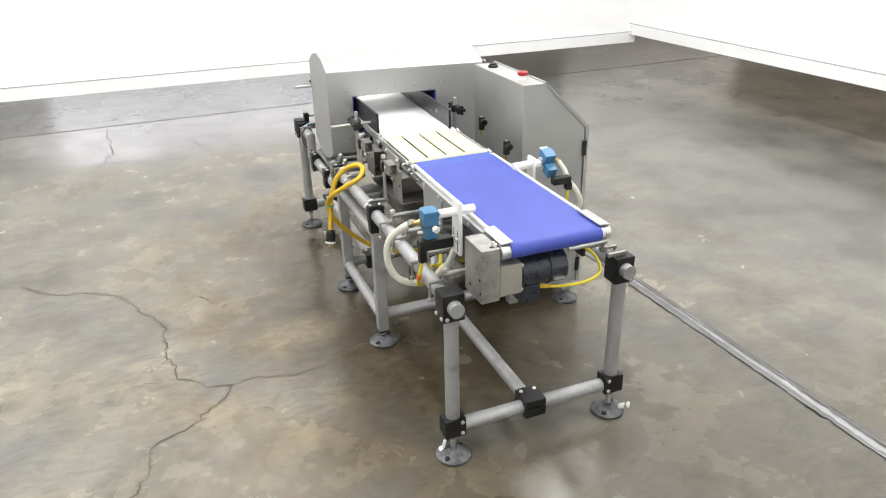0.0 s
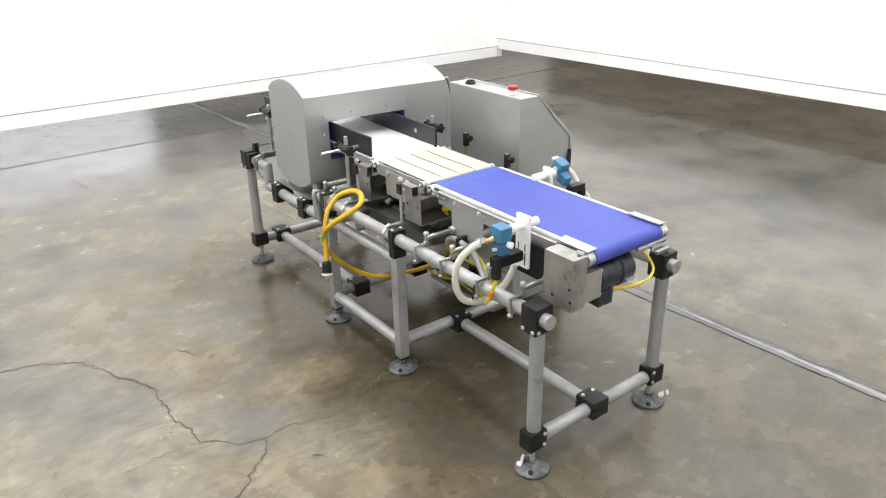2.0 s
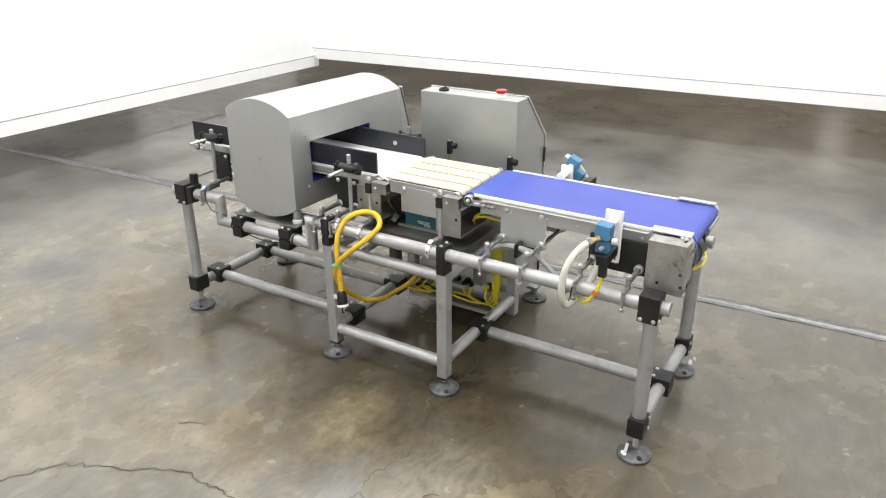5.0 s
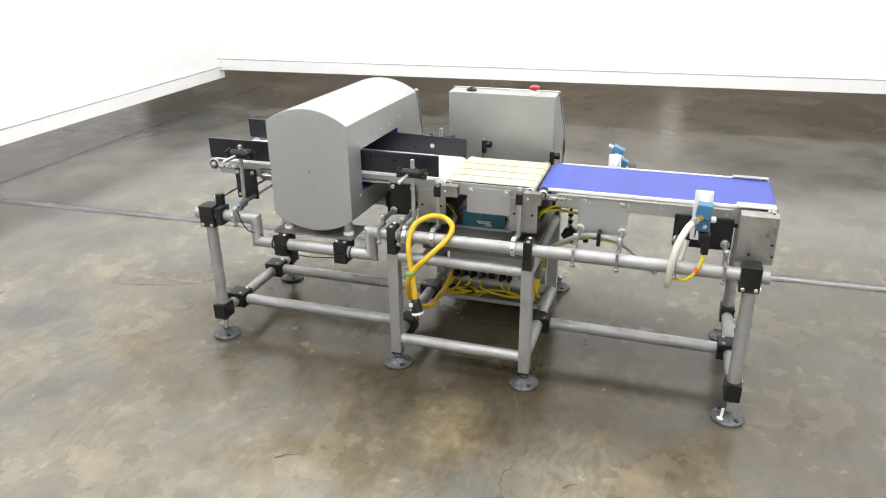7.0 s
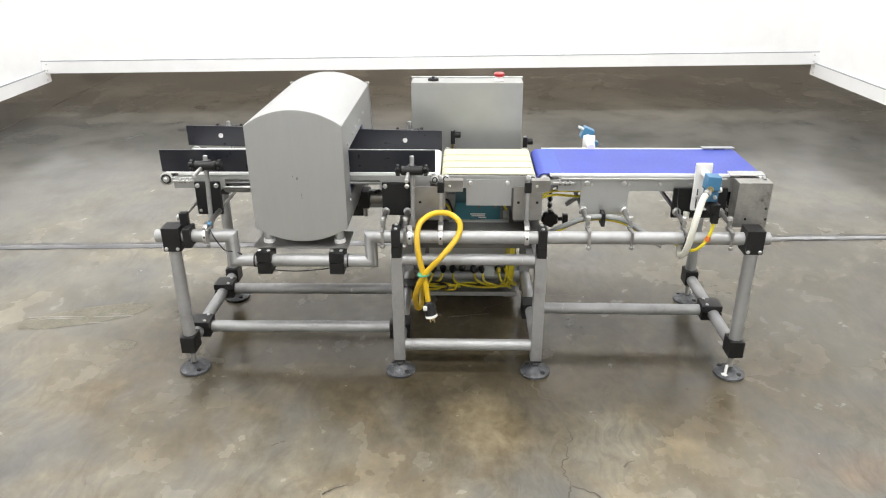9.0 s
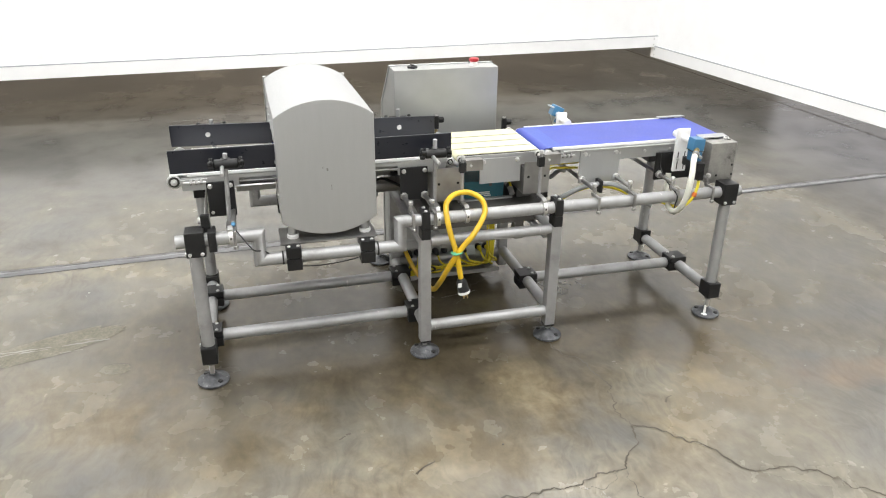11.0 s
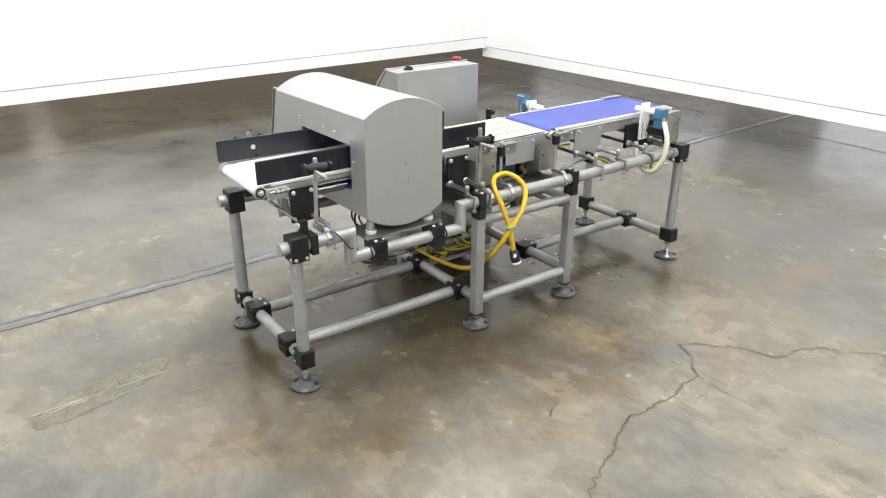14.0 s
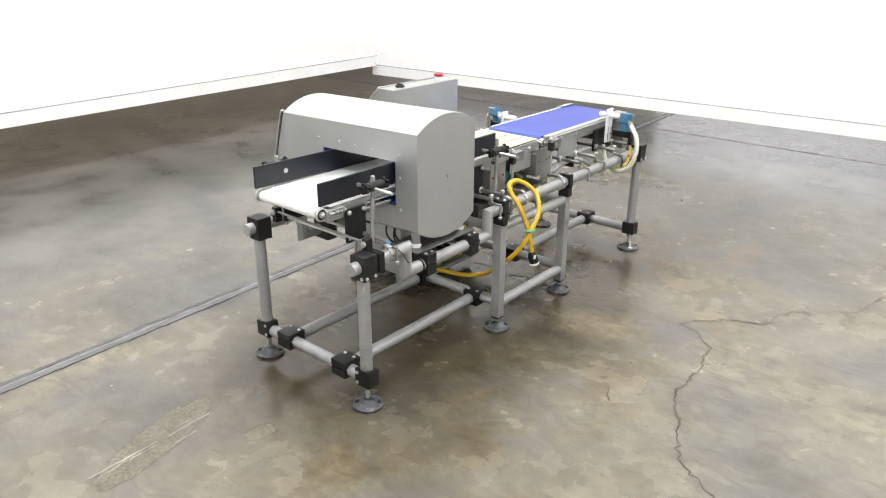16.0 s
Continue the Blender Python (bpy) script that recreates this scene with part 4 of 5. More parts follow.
M_SMEAR = surface("greasy_mark", (0.30, 0.295, 0.28), 0.6, 0.5, 0.2, 60, 0.02, 0.05)
for y, z, w, h in ((1.571, 0.764, 0.006, 0.010), (1.586, 0.771, 0.003, 0.005), (1.560, 0.700, 0.002, 0.020)):
    part("scuff_mark", box((DX0 - 0.0010, y - w / 2, z - h / 2), (DX0 - 0.0002, y + w / 2, z + h / 2), 0.0003), M_SMEAR, detector)
# sloping far end: body, black gasket and cover plate with its hinge pins
own = prism([(0.7485, 0.922), (0.752, 0.922), (0.838, 0.655), (0.838, 0.600), (0.7485, 0.600)], "y", DY0 + 0.001, DY1 - 0.001, 0.002)
part("end_housing", own, M_STEEL, detector, "sloping stainless control housing on the far end")
part("gasket", prism([(0.7525, 0.923), (0.756, 0.923), (0.842, 0.655), (0.842, 0.602), (0.8385, 0.602), (0.8385, 0.655)], "y", DY0 + 0.0015, DY1 - 0.0015, 0.0), M_BLACK, detector, "black rubber gasket")
cover = part("end_cover", prism([(0.7565, 0.930), (0.762, 0.930), (0.848, 0.655), (0.848, 0.598), (0.8425, 0.598), (0.8425, 0.655)], "y", DY0 - 0.002, DY1 + 0.004, 0.0015), M_STEEL, detector, "stainless end cover")
for y in (DY0 + 0.004, DY1 - 0.004):
    part("hinge_pin", rod((0.757, y - 0.008, 0.931), (0.757, y + 0.008, 0.931), 0.005, 10), M_BRIGHT, cover)
for x in (0.056, 0.69):
    for y in (1.447, 1.700):
        ob = part("standoff", rod((x, y, 0.522), (x, y, 0.605), 0.0165, 16), M_STEEL, detector)
        part("pad", lathe(((0.020, 0), (0.021, 0.002), (0.021, 0.012), (0.017, 0.014)), (x, y, 0.5115), seg=16), M_WHITE, ob)
for x0, x1 in ((0.004, 0.150), (0.600, 0.735)):
    part("base_plate", box((x0, 1.412, 0.5065), (x1, 1.746, 0.5112), 0.001), M_WORN, detector, "flat steel base plate")

for x, y in ((0.16, 1.70), (0.19, 1.665), (0.22, 1.68)):
    part("lead", hose([(x, y, 0.562), (x + 0.004, y + 0.006, 0.535), (x - 0.004, y + 0.004, 0.505), (x - 0.02, y - 0.02, 0.475), (x - 0.03, y - 0.08, 0.455)], 0.0038, 8, 6), M_BLACK, detector)
for k in range(3):
    part("cable_gland", lathe(((0.009, 0), (0.010, 0.003), (0.010, 0.012), (0.006, 0.022)), (0.10 + 0.004 * k, 1.60 - 0.035 * k, 0.490), (-0.6, 0, -1), 10), M_BRASS, detector, "brass cable gland")

# ---- control cabinet ----
CX0, CY0, CY1, CTOP = 0.622, 0.767, 1.218, 0.960
cabinet = thing("control_cabinet", (0.75, (CY0 + CY1) / 2, 0.052), "tall stainless control cabinet with sloping back and red stop button", "cabinet")
own = prism([(0.588, 0.070), (0.588, 0.172), (0.602, 0.196), (CX0, 0.200), (CX0, CTOP), (0.714, CTOP), (0.905, 0.765), (0.905, 0.070)], "y", CY0, CY1, 0.004)
part("body", own, M_CAB, cabinet, "satin stainless cabinet body")
own = prism([(0.714, CTOP + 0.004), (0.718, CTOP + 0.006), (0.918, 0.768), (0.922, 0.755), (0.922, 0.065), (0.907, 0.065), (0.907, 0.762), (0.7145, CTOP - 0.002)], "y", CY0 - 0.004, CY1 + 0.004, 0.0)
door = part("door", own, M_STEEL, cabinet, "stainless rear door")
for z in (0.675, 0.150):
    part("latch", box((0.896, CY0 - 0.0075, z - 0.030), (0.914, CY0 - 0.0042, z + 0.034), 0.002), M_BLACK, door, "black latch")
eb = part("stop_button_base", lathe(((0.019, 0), (0.019, 0.006), (0.015, 0.008), (0.015, 0.016)), (0.667, 0.862, CTOP), seg=20), M_WHITE, cabinet, "pale collar")
part("stop_button", lathe(((0.015, 0), (0.020, 0.002), (0.0215, 0.008), (0.0205, 0.013), (0.016, 0.016), (0.007, 0.0175)), (0.667, 0.862, CTOP + 0.016), seg=24), M_RED, eb, "red mushroom button")
sb = part("switch_base", lathe(((0.022, 0), (0.022, 0.006), (0.017, 0.010)), (0.667, 1.130, CTOP), seg=20), M_BLACK, cabinet, "black rotary switch")
part("switch_knob", box((0.652, 1.124, CTOP + 0.010), (0.682, 1.136, CTOP + 0.016), 0.002), M_BLACK, sb)
for y in (CY0 + 0.02, CY1 - 0.06):
    part("foot_rail", box((0.50, y, 0.052), (0.90, y + 0.04, 0.0695), 0.002), M_STEEL, cabinet)
part("ledge", prism([(0.492, 0.060), (0.5875, 0.060), (0.5875, 0.065), (0.496, 0.065), (0.496, 0.078), (0.492, 0.078)], "y", CY0 + 0.004, CY1 - 0.004, 0.0), M_STEEL, cabinet, "folded steel cable tray")
for y in (0.745, 1.256):
    part("foot_arm", box((0.815, min(y - 0.02, CY0 + 0.01) if y < 1 else CY1 - 0.03, 0.054), (0.865, max(y + 0.02, CY1 - 0.01) if y > 1 else CY0 + 0.03, 0.0692), 0.002), M_PIPE, cabinet)
    foot(0.840, y, 0.062, cabinet)
SOCKETS = [0.812, 0.848, 0.920, 0.957, 1.008, 1.050, 1.092, 1.135, 1.172]
for y in SOCKETS:
    part("socket", lathe(((0.014, 0), (0.015, 0.003), (0.015, 0.012), (0.012, 0.020), (0.009, 0.030)), (0.588, y, 0.148), (-1, 0, 0.25), 14), M_BLACK, cabinet, "black cable socket")
part("rating_plate", box((0.560, 0.866, 0.122), (0.570, 0.916, 0.166), 0.002, turn=Matrix.Rotation(radians(28), 3, "Y")), M_LABEL, cabinet, "pale green plate")


def cord(name, pts, r, material, parent, label="", **kw):
    return part(name, hose(pts, r, **kw), material, parent, label)


for i, y in enumerate(SOCKETS):
    if i == 4:
        continue
    rnd = random.Random(i)
    low = 0.084 + 0.014 * rnd.random()
    out = 0.530 - 0.010 * (i % 3)
    if i < 6:
        # swings across to the bundle that climbs beside the leg
        e = 0.792 + 0.006 * i
        span = y - e
        pts = [(0.560, y, 0.152), (0.546, y - 0.002, 0.146), (out, y - 0.010, 0.122), (out - 0.004, y - 0.030 - 0.1 * span, low + 0.012), (out, y - 0.45 * span - 0.03, low), (out + 0.004, e + 0.10 * span, low + 0.004), (0.538, e - 0.004, low + 0.030), (0.545, e - 0.008, 0.20), (0.552, e - 0.006, 0.32), (0.548, e, 0.43)]
    else:
        # drops the other way into the heap in front of the sockets
        d = 0.05 + 0.03 * rnd.random()
        pts = [(0.560, y, 0.152), (0.544, y + 0.002, 0.144), (out, y + 0.012, 0.118), (out - 0.006, y + 0.6 * d, low + 0.006), (out - 0.002, y + d, low - 0.002), (out - 0.016, y + 0.3 * d, low - 0.004), (out - 0.010, y - 0.6 * d, low), (out + 0.006, y - 1.3 * d, low + 0.004), (out + 0.012, y - 2.0 * d, low + 0.002)]
    cord("cable", pts, 0.0046, M_LEMON, cabinet, "thin yellow cable")
    part("cable_boot", lathe(((0.011, 0), (0.009, 0.018), (0.0055, 0.026)), (0.562, y, 0.1545), (-0.95, 0, -0.15), 12), M_LEMON if i in (0, 1) else M_BLACK, cabinet)
for k, (y, r) in enumerate(((1.09, 0.036), (1.13, 0.040))):
    pts = [(0.520 - 0.006 * k + 0.012 * math.sin(a * 1.3), y + r * math.cos(a) * 1.5, 0.088 + 0.008 * k + 0.012 * math.sin(a)) for a in [0.6 * n for n in range(12)]]
    cord("cable", pts, 0.0044, M_LEMON if k != 1 else M_BLACK, cabinet)
cord("cable", [(0.552, 0.79, 0.086), (0.540, 0.90, 0.084), (0.542, 1.05, 0.085), (0.552, 1.18, 0.088)], 0.0050, M_BLACK, cabinet)

# ---- conveyors ----
BX0, BX1, BZ = 0.156, 0.456, 0.735


def belt_loop(y0, y1, r, x0, x1, ztop):
    """A belt round two rollers, seen as a closed band with thickness."""
    prof = arc(y1 - r, ztop - r, r, 90, -90, 10) + arc(y0 + r, ztop - r, r, 270, 90, 10)
    inner = arc(y1 - r, ztop - r, r - 0.003, 90, -90, 10) + arc(y0 + r, ztop - r, r - 0.003, 270, 90, 10)
    own = bmesh.new()
    n = len(prof)
    rings = [[own.verts.new((x, p[0], p[1])) for p in ps] for x, ps in ((x0, prof), (x1, prof), (x1, inner), (x0, inner))]
    for a, b in zip(rings, rings[1:] + rings[:1]):
        for i in range(n):
            own.faces.new((a[i], a[(i + 1) % n], b[(i + 1) % n], b[i]))
    return own


def side_frame(y0, y1, x, s, z0, z1, parent, t=0.004):
    own = box((min(x, x + s * t), y0, z0), (max(x, x + s * t), y1, z1), 0.001)
    own = box((min(x, x - s * 0.012), y0, z0), (max(x, x - s * 0.012), y1, z0 + 0.003), 0.0, own)
    return part("side_frame", own, M_STEEL, parent)


def bearing(y, z, x, s, parent, r=0.019):
    ob = part("bearing", lathe(((r, 0), (r, 0.006), (r * 0.8, 0.008), (r * 0.8, 0.005), (r * 0.45, 0.005), (r * 0.45, 0.012), (r * 0.3, 0.013)), (x, y, z), (s, 0, 0), 20), M_BRIGHT, parent)
    part("seal", lathe(((r * 0.78, 0), (r * 0.78, 0.001), (r * 0.47, 0.0015)), (x + s * 0.0052, y, z), (s, 0, 0), 20), M_SLOT, ob)
    bolt((x + s * 0.012, y, z), (s, 0, 0), ob, r * 0.28, 0.006)
    return ob


def take_up(y, z, x, s, d, parent):
    """A belt tensioner: slotted plate, screw and two nuts beside the bearing."""
    ob = part("tensioner", box((min(x, x + s * 0.006), min(y, y + d * 0.09), z - 0.012), (max(x, x + s * 0.006), max(y, y + d * 0.09), z + 0.010), 0.002), M_STEEL, parent)
    part("screw", rod((x + s * 0.012, y + d * 0.01, z), (x + s * 0.012, y + d * 0.085, z), 0.004, 8), M_BRIGHT, ob)
    for k in (0.032, 0.050, 0.066):
        part("nut", lathe(((0.008, 0), (0.009, 0.001), (0.009, 0.007), (0.008, 0.008)), (x + s * 0.012, y + d * k, z), (0, d, 0), 6), M_WORN, ob)
    return ob


# white infeed conveyor through the detector
infeed = thing("infeed_conveyor", (0.306, 1.59, 0.64), "white flat belt conveyor running through the metal detector", "conveyor")
part("belt", belt_loop(1.090, 2.092, 0.019, BX0, BX1, BZ), M_BELTW, infeed, "smooth white belt")
part("slider_bed", box((BX0 + 0.005, 1.125, BZ - 0.022), (BX1 - 0.005, 2.05, BZ - 0.005)), M_STEEL, infeed)
for y in (1.109, 2.073):
    part("roller", rod((BX0 - 0.008, y, BZ - 0.019), (BX1 + 0.008, y, BZ - 0.019), 0.0155, 20), M_BRIGHT, infeed)
for x, s in ((BX0 - 0.010, -1), (BX1 + 0.010, 1)):
    part("side_frame", prism([(x + s * 0.004, BZ - 0.007), (x + s * 0.004, BZ - 0.020), (x - s * 0.004, BZ - 0.022), (x - s * 0.030, BZ - 0.050), (x - s * 0.034, BZ - 0.050), (x - s * 0.006, BZ - 0.018), (x, BZ - 0.016), (x, BZ - 0.007)], "y", 1.12, 2.03, 0.0), M_STEEL, infeed, "folded steel side channel")
    part("end_plate", box((min(x, x + s * 0.0045), 1.862, BZ - 0.054), (max(x, x + s * 0.0045), 2.050, BZ - 0.009), 0.001), M_STEEL, infeed)
    part("end_plate", box((min(x, x + s * 0.0045), 1.125, BZ - 0.054), (max(x, x + s * 0.0045), 1.305, BZ - 0.009), 0.001), M_STEEL, infeed)
    part("wear_strip", box((min(x, x - s * 0.008), 1.12, BZ - 0.006), (max(x, x - s * 0.008), 2.03, BZ - 0.001), 0.001), M_WHITE, infeed)
    bearing(2.073, BZ - 0.019, x, s, infeed, 0.024)
    take_up(2.055, BZ - 0.022, x + s * 0.004, s, -1, infeed)
    bearing(1.109, BZ - 0.019, x, s, infeed, 0.014)
    for y0, y1 in ((1.880, 1.972), (1.196, 1.298)):
        bp = part("mount_plate", box((min(x + s * 0.005, x + s * 0.017), y0, 0.584), (max(x + s * 0.005, x + s * 0.017), y1, 0.708), 0.003), M_BLACK, infeed, "black mounting plate")
        for y in (y0 + 0.012, y1 - 0.012):
            bolt((x + s * 0.017, y, 0.696), (s, 0, 0), bp, 0.0085, 0.007)
            if not (y0 > 1.8 and y > y0 + 0.03):
                rail_hanger(NEAR if s < 0 else FAR, y, x + s * 0.005, 0.600, bp, stud=y0 < 1.8)
for y in (1.892, 1.960):
    part("tie_rod", rod((BX0 - 0.03, y, 0.600), (BX1 + 0.03, y, 0.600), 0.006, 12), M_BRIGHT, infeed)
part("tie_rod", rod((0.010, 1.982, 0.618), (0.520, 1.986, 0.622), 0.0048, 12), M_WORN, infeed)
for x, y, z in ((0.020, 1.982, 0.618), (0.506, 1.984, 0.622)):
    part("rod_clamp", box((x - 0.012, y - 0.014, z - 0.040), (x + 0.012, y + 0.014, z + 0.018), 0.003), M_BLACK, infeed)
    part("clamp_bolt", lathe(((0.010, 0), (0.011, 0.002), (0.011, 0.008), (0.008, 0.010)), (x, y + 0.014, z), (0, 1, 0), 12), M_BRIGHT, infeed)
part("drip_tray", prism([(0.17, 0.655), (0.44, 0.655), (0.47, 0.685), (0.466, 0.689), (0.436, 0.659), (0.174, 0.659), (0.144, 0.689), (0.14, 0.685)], "y", 1.74, 1.875, 0), M_STEEL, infeed)
gm = part("gear_motor", rod((0.40, 1.21, 0.555), (0.40, 1.375, 0.555), 0.030, 20), M_WORN, infeed, "grey gear motor")
part("coupling", box((0.365, 1.376, 0.515), (0.435, 1.420, 0.585), 0.005), M_BLACK, gm)
part("drain", rod((0.40, 1.398, 0.470), (0.40, 1.398, 0.514), 0.008, 10), M_WORN, gm)
cord("motor_cable", [(0.37, 1.35, 0.585), (0.33, 1.33, 0.605), (0.30, 1.30, 0.60), (0.28, 1.24, 0.57)], 0.0055, M_BLACK, gm)

# weigh section with four cream bands
weigh = thing("weigh_conveyor", (0.306, 0.92, 0.50), "short weighing conveyor with four cream belts over a load cell", "conveyor")
WY0, WY1 = 0.748, 1.084
bw = (BX1 - BX0 - 3 * 0.009 - 0.008) / 4
for i in range(4):
    x0 = BX0 - 0.004 + i * (bw + 0.009)
    part("belt", belt_loop(WY0, WY1, 0.015, x0, x0 + bw + (0.008 if i == 3 else 0), BZ + 0.001), M_BELTY, weigh, "cream coloured narrow belt")
part("bed", box((BX0 + 0.002, WY0 + 0.02, BZ - 0.024), (BX1 - 0.002, WY1 - 0.02, BZ - 0.013)), M_SLOT, weigh)
for y in (WY0 + 0.015, WY1 - 0.015):
    part("roller", rod((BX0 - 0.010, y, BZ - 0.014), (BX1 + 0.010, y, BZ - 0.014), 0.0115, 16), M_BRIGHT, weigh)
for x, s in ((BX0 - 0.008, -1), (BX1 + 0.008, 1)):
    side_frame(WY0 + 0.01, WY1 - 0.01, x, s, BZ - 0.050, BZ - 0.004, weigh, 0.006)
    for y in (WY0 + 0.015, WY1 - 0.015):
        bearing(y, BZ - 0.014, x + s * 0.006, s, weigh, 0.014)
fp = part("front_plate", box((0.132, 0.834, 0.622), (0.136, 0.996, 0.720), 0.001), M_STEEL, weigh, "steel cover plate")
for y in (0.850, 0.982):
    bolt((0.132, y, 0.708), (-1, 0, 0), fp, 0.009, 0.006)
for y in (0.89, 0.95):
    part("hook", box((0.134, y - 0.005, 0.611), (0.138, y + 0.005, 0.6215), 0.001), M_DECK, fp)
for y0, y1 in ((0.727, 0.829), (1.070, 1.178)):
    own = box((0.104, y0, 0.577), (0.1075, y1, 0.704), 0.001)
    own = box((0.4585, y0, 0.577), (0.462, y1, 0.680), 0.001, own)
    own = box((0.1075, y1 - 0.0035, 0.577), (0.4585, y1, 0.680), 0.001, own)
    own = box((0.1075, y0 + 0.001, 0.6765), (0.4585, y1 - 0.0035, 0.680), 0.0, own)
    own = box((0.1075, y0 + 0.001, 0.577), (0.4585, y1 - 0.0035, 0.5805), 0.0, own)
    sb = part("support_box", own, M_FOLD, weigh, "folded steel support channel")
    part("inner_block", box((0.20, y0 + 0.030, 0.5295), (0.40, y1 - 0.012, 0.576), 0.002), M_DECK, sb)
    for y in (y0 + 0.018, y1 - 0.018):
        part("rivet", lathe(((0.005, 0), (0.005, 0.001), (0.003, 0.002)), (0.104, y, 0.645), (-1, 0, 0), 10), M_BLACK, sb)
lc = part("load_cell", box((0.215, 0.868, 0.5295), (0.42, 1.036, 0.602), 0.003), M_TEAL, weigh, "teal painted load cell housing")
for k, (y, w) in enumerate(((0.935, 0.030), (0.950, 0.050), (0.952, 0.056))):
    part("printed_bar", box((0.2138, y - w / 2, 0.540 + k * 0.007), (0.2152, y + w / 2, 0.5445 + k * 0.007)), M_WHITE, lc)
part("cell_tray", box((0.196, 0.836, 0.5294), (0.2125, 1.060, 0.5370), 0.001), M_STEEL, weigh, "bright folded tray edge")
for y in (0.848, 1.062):
    part("valve", rod((0.17, y, 0.556), (0.20, y, 0.575), 0.011, 12), M_BRIGHT, weigh)
part("deck_plate", box((0.128, 0.722, 0.517), (0.50, 1.195, 0.529), 0.002), M_DECK, weigh, "flat dark steel deck")
part("deck_beam", box((0.16, 0.735, 0.440), (0.48, 1.185, 0.5165), 0.004), M_DECK, weigh)
for y in (0.76, 1.16):
    part("deck_strut", box((0.30, y - 0.02, 0.30), (0.34, y + 0.02, 0.4395), 0.002), M_DECK, weigh)
    part("deck_arm", box((0.02, y - 0.012, 0.425), (0.56, y + 0.012, 0.4385), 0.002), M_PIPE, weigh)
for pts in ([(0.19, 1.10, 0.63), (0.18, 1.07, 0.61), (0.185, 1.055, 0.585), (0.20, 1.06, 0.56)], [(0.24, 0.745, 0.60), (0.205, 0.722, 0.632), (0.195, 0.68, 0.655), (0.19, 0.63, 0.658), (0.19, 0.57, 0.658)], [(0.24, 0.745, 0.585), (0.205, 0.727, 0.620), (0.195, 0.68, 0.640), (0.19, 0.63, 0.640), (0.19, 0.57, 0.636)], [(0.20, 0.84, 0.57), (0.19, 0.855, 0.60), (0.21, 0.862, 0.63)]):
    cord("cable", pts, 0.0045, M_LEMON, weigh)
cord("cable", [(0.18, 1.08, 0.625), (0.165, 1.062, 0.63), (0.17, 1.05, 0.60), (0.19, 1.045, 0.575)], 0.004, M_BLACK, weigh)

# blue outfeed conveyor
outfeed = thing("outfeed_conveyor", (0.306, 0.34, 0.55), "blue flat belt conveyor with an end gear motor", "conveyor")
part("belt", belt_loop(-0.062, 0.742, 0.0245, BX0 + 0.003, BX1 - 0.003, BZ + 0.001), M_BELTB, outfeed, "matt blue belt")
part("splice", box((BX0 + 0.004, 0.655, BZ + 0.0011), (BX1 - 0.004, 0.716, BZ + 0.0013)), M_SPLICE, outfeed, "brighter blue splice band")
part("slider_bed", box((BX0 + 0.006, -0.01, BZ - 0.030), (BX1 - 0.006, 0.69, BZ - 0.005)), M_STEEL, outfeed)
part("drive_roller", rod((BX0 - 0.012, -0.0375, BZ - 0.0235), (BX1 + 0.012, -0.0375, BZ - 0.0235), 0.021, 24), M_BRIGHT, outfeed)
part("tail_roller", rod((BX0 - 0.008, 0.7175, BZ - 0.0235), (BX1 + 0.008, 0.7175, BZ - 0.0235), 0.019, 20), M_BRIGHT, outfeed)
for x, s in ((BX0 - 0.009, -1), (BX1 + 0.009, 1)):
    side_frame(0.0, 0.67, x, s, BZ - 0.060, BZ - 0.008, outfeed)
    part("wear_strip", box((min(x + s * 0.001, x - s * 0.009), 0.03, BZ - 0.007), (max(x + s * 0.001, x - s * 0.009), 0.70, BZ + 0.003), 0.002), M_WHITE, outfeed, "white plastic edge strip")
    part("channel_lip", box((min(x, x + s * 0.016), 0.08, BZ - 0.014), (max(x, x + s * 0.016), 0.66, BZ - 0.010), 0.001), M_STEEL, outfeed)
    bearing(0.7175, BZ - 0.023, x, s, outfeed, 0.018)
    take_up(0.70, BZ - 0.026, x + s * 0.004, s, -1, outfeed)
    for y in (0.10, 0.20, 0.31, 0.42, 0.55, 0.63):
        bolt((x + s * 0.004, y, BZ - 0.034), (s, 0, 0), outfeed, 0.006, 0.005)
    own = prism([(x - s * 0.020, BZ + 0.009), (x + s * 0.016, BZ + 0.005), (x + s * 0.016, BZ + 0.002), (x - s * 0.020, BZ + 0.006)], "y", -0.050, 0.072, 0.0)
    part("end_cover", own, M_STEEL, outfeed, "folded steel cover strip")
    part("end_bearing", lathe(((0.022, 0), (0.023, 0.002), (0.023, 0.016), (0.019, 0.018)), (x + s * 0.001, -0.0375, BZ - 0.0235), (s, 0, 0), 20), M_BRIGHT, outfeed)
for y in (0.30, 0.56):
    part("cross_stay", box((BX0, y - 0.012, BZ - 0.058), (BX1, y + 0.012, BZ - 0.050), 0.002), M_STEEL, outfeed)
sp = part("side_plate", box((0.1385, 0.418, 0.588), (0.1425, 0.588, 0.718), 0.001), M_STEEL, outfeed, "steel mounting plate")
for y in (0.438, 0.568):
    bolt((0.1385, y, 0.706), (-1, 0, 0), sp, 0.009, 0.006)
    rail_hanger(NEAR, y + (-0.008 if y < 0.5 else 0.008), 0.1385, 0.606, sp)
mp = part("mount_plate", box((0.126, 0.072, 0.580), (0.138, 0.262, 0.692), 0.003), M_BLACK, outfeed, "black mounting plate")
rail_hanger(NEAR, 0.092, 0.126, 0.606, mp)
rail_hanger(NEAR, 0.246, 0.126, 0.606, mp)
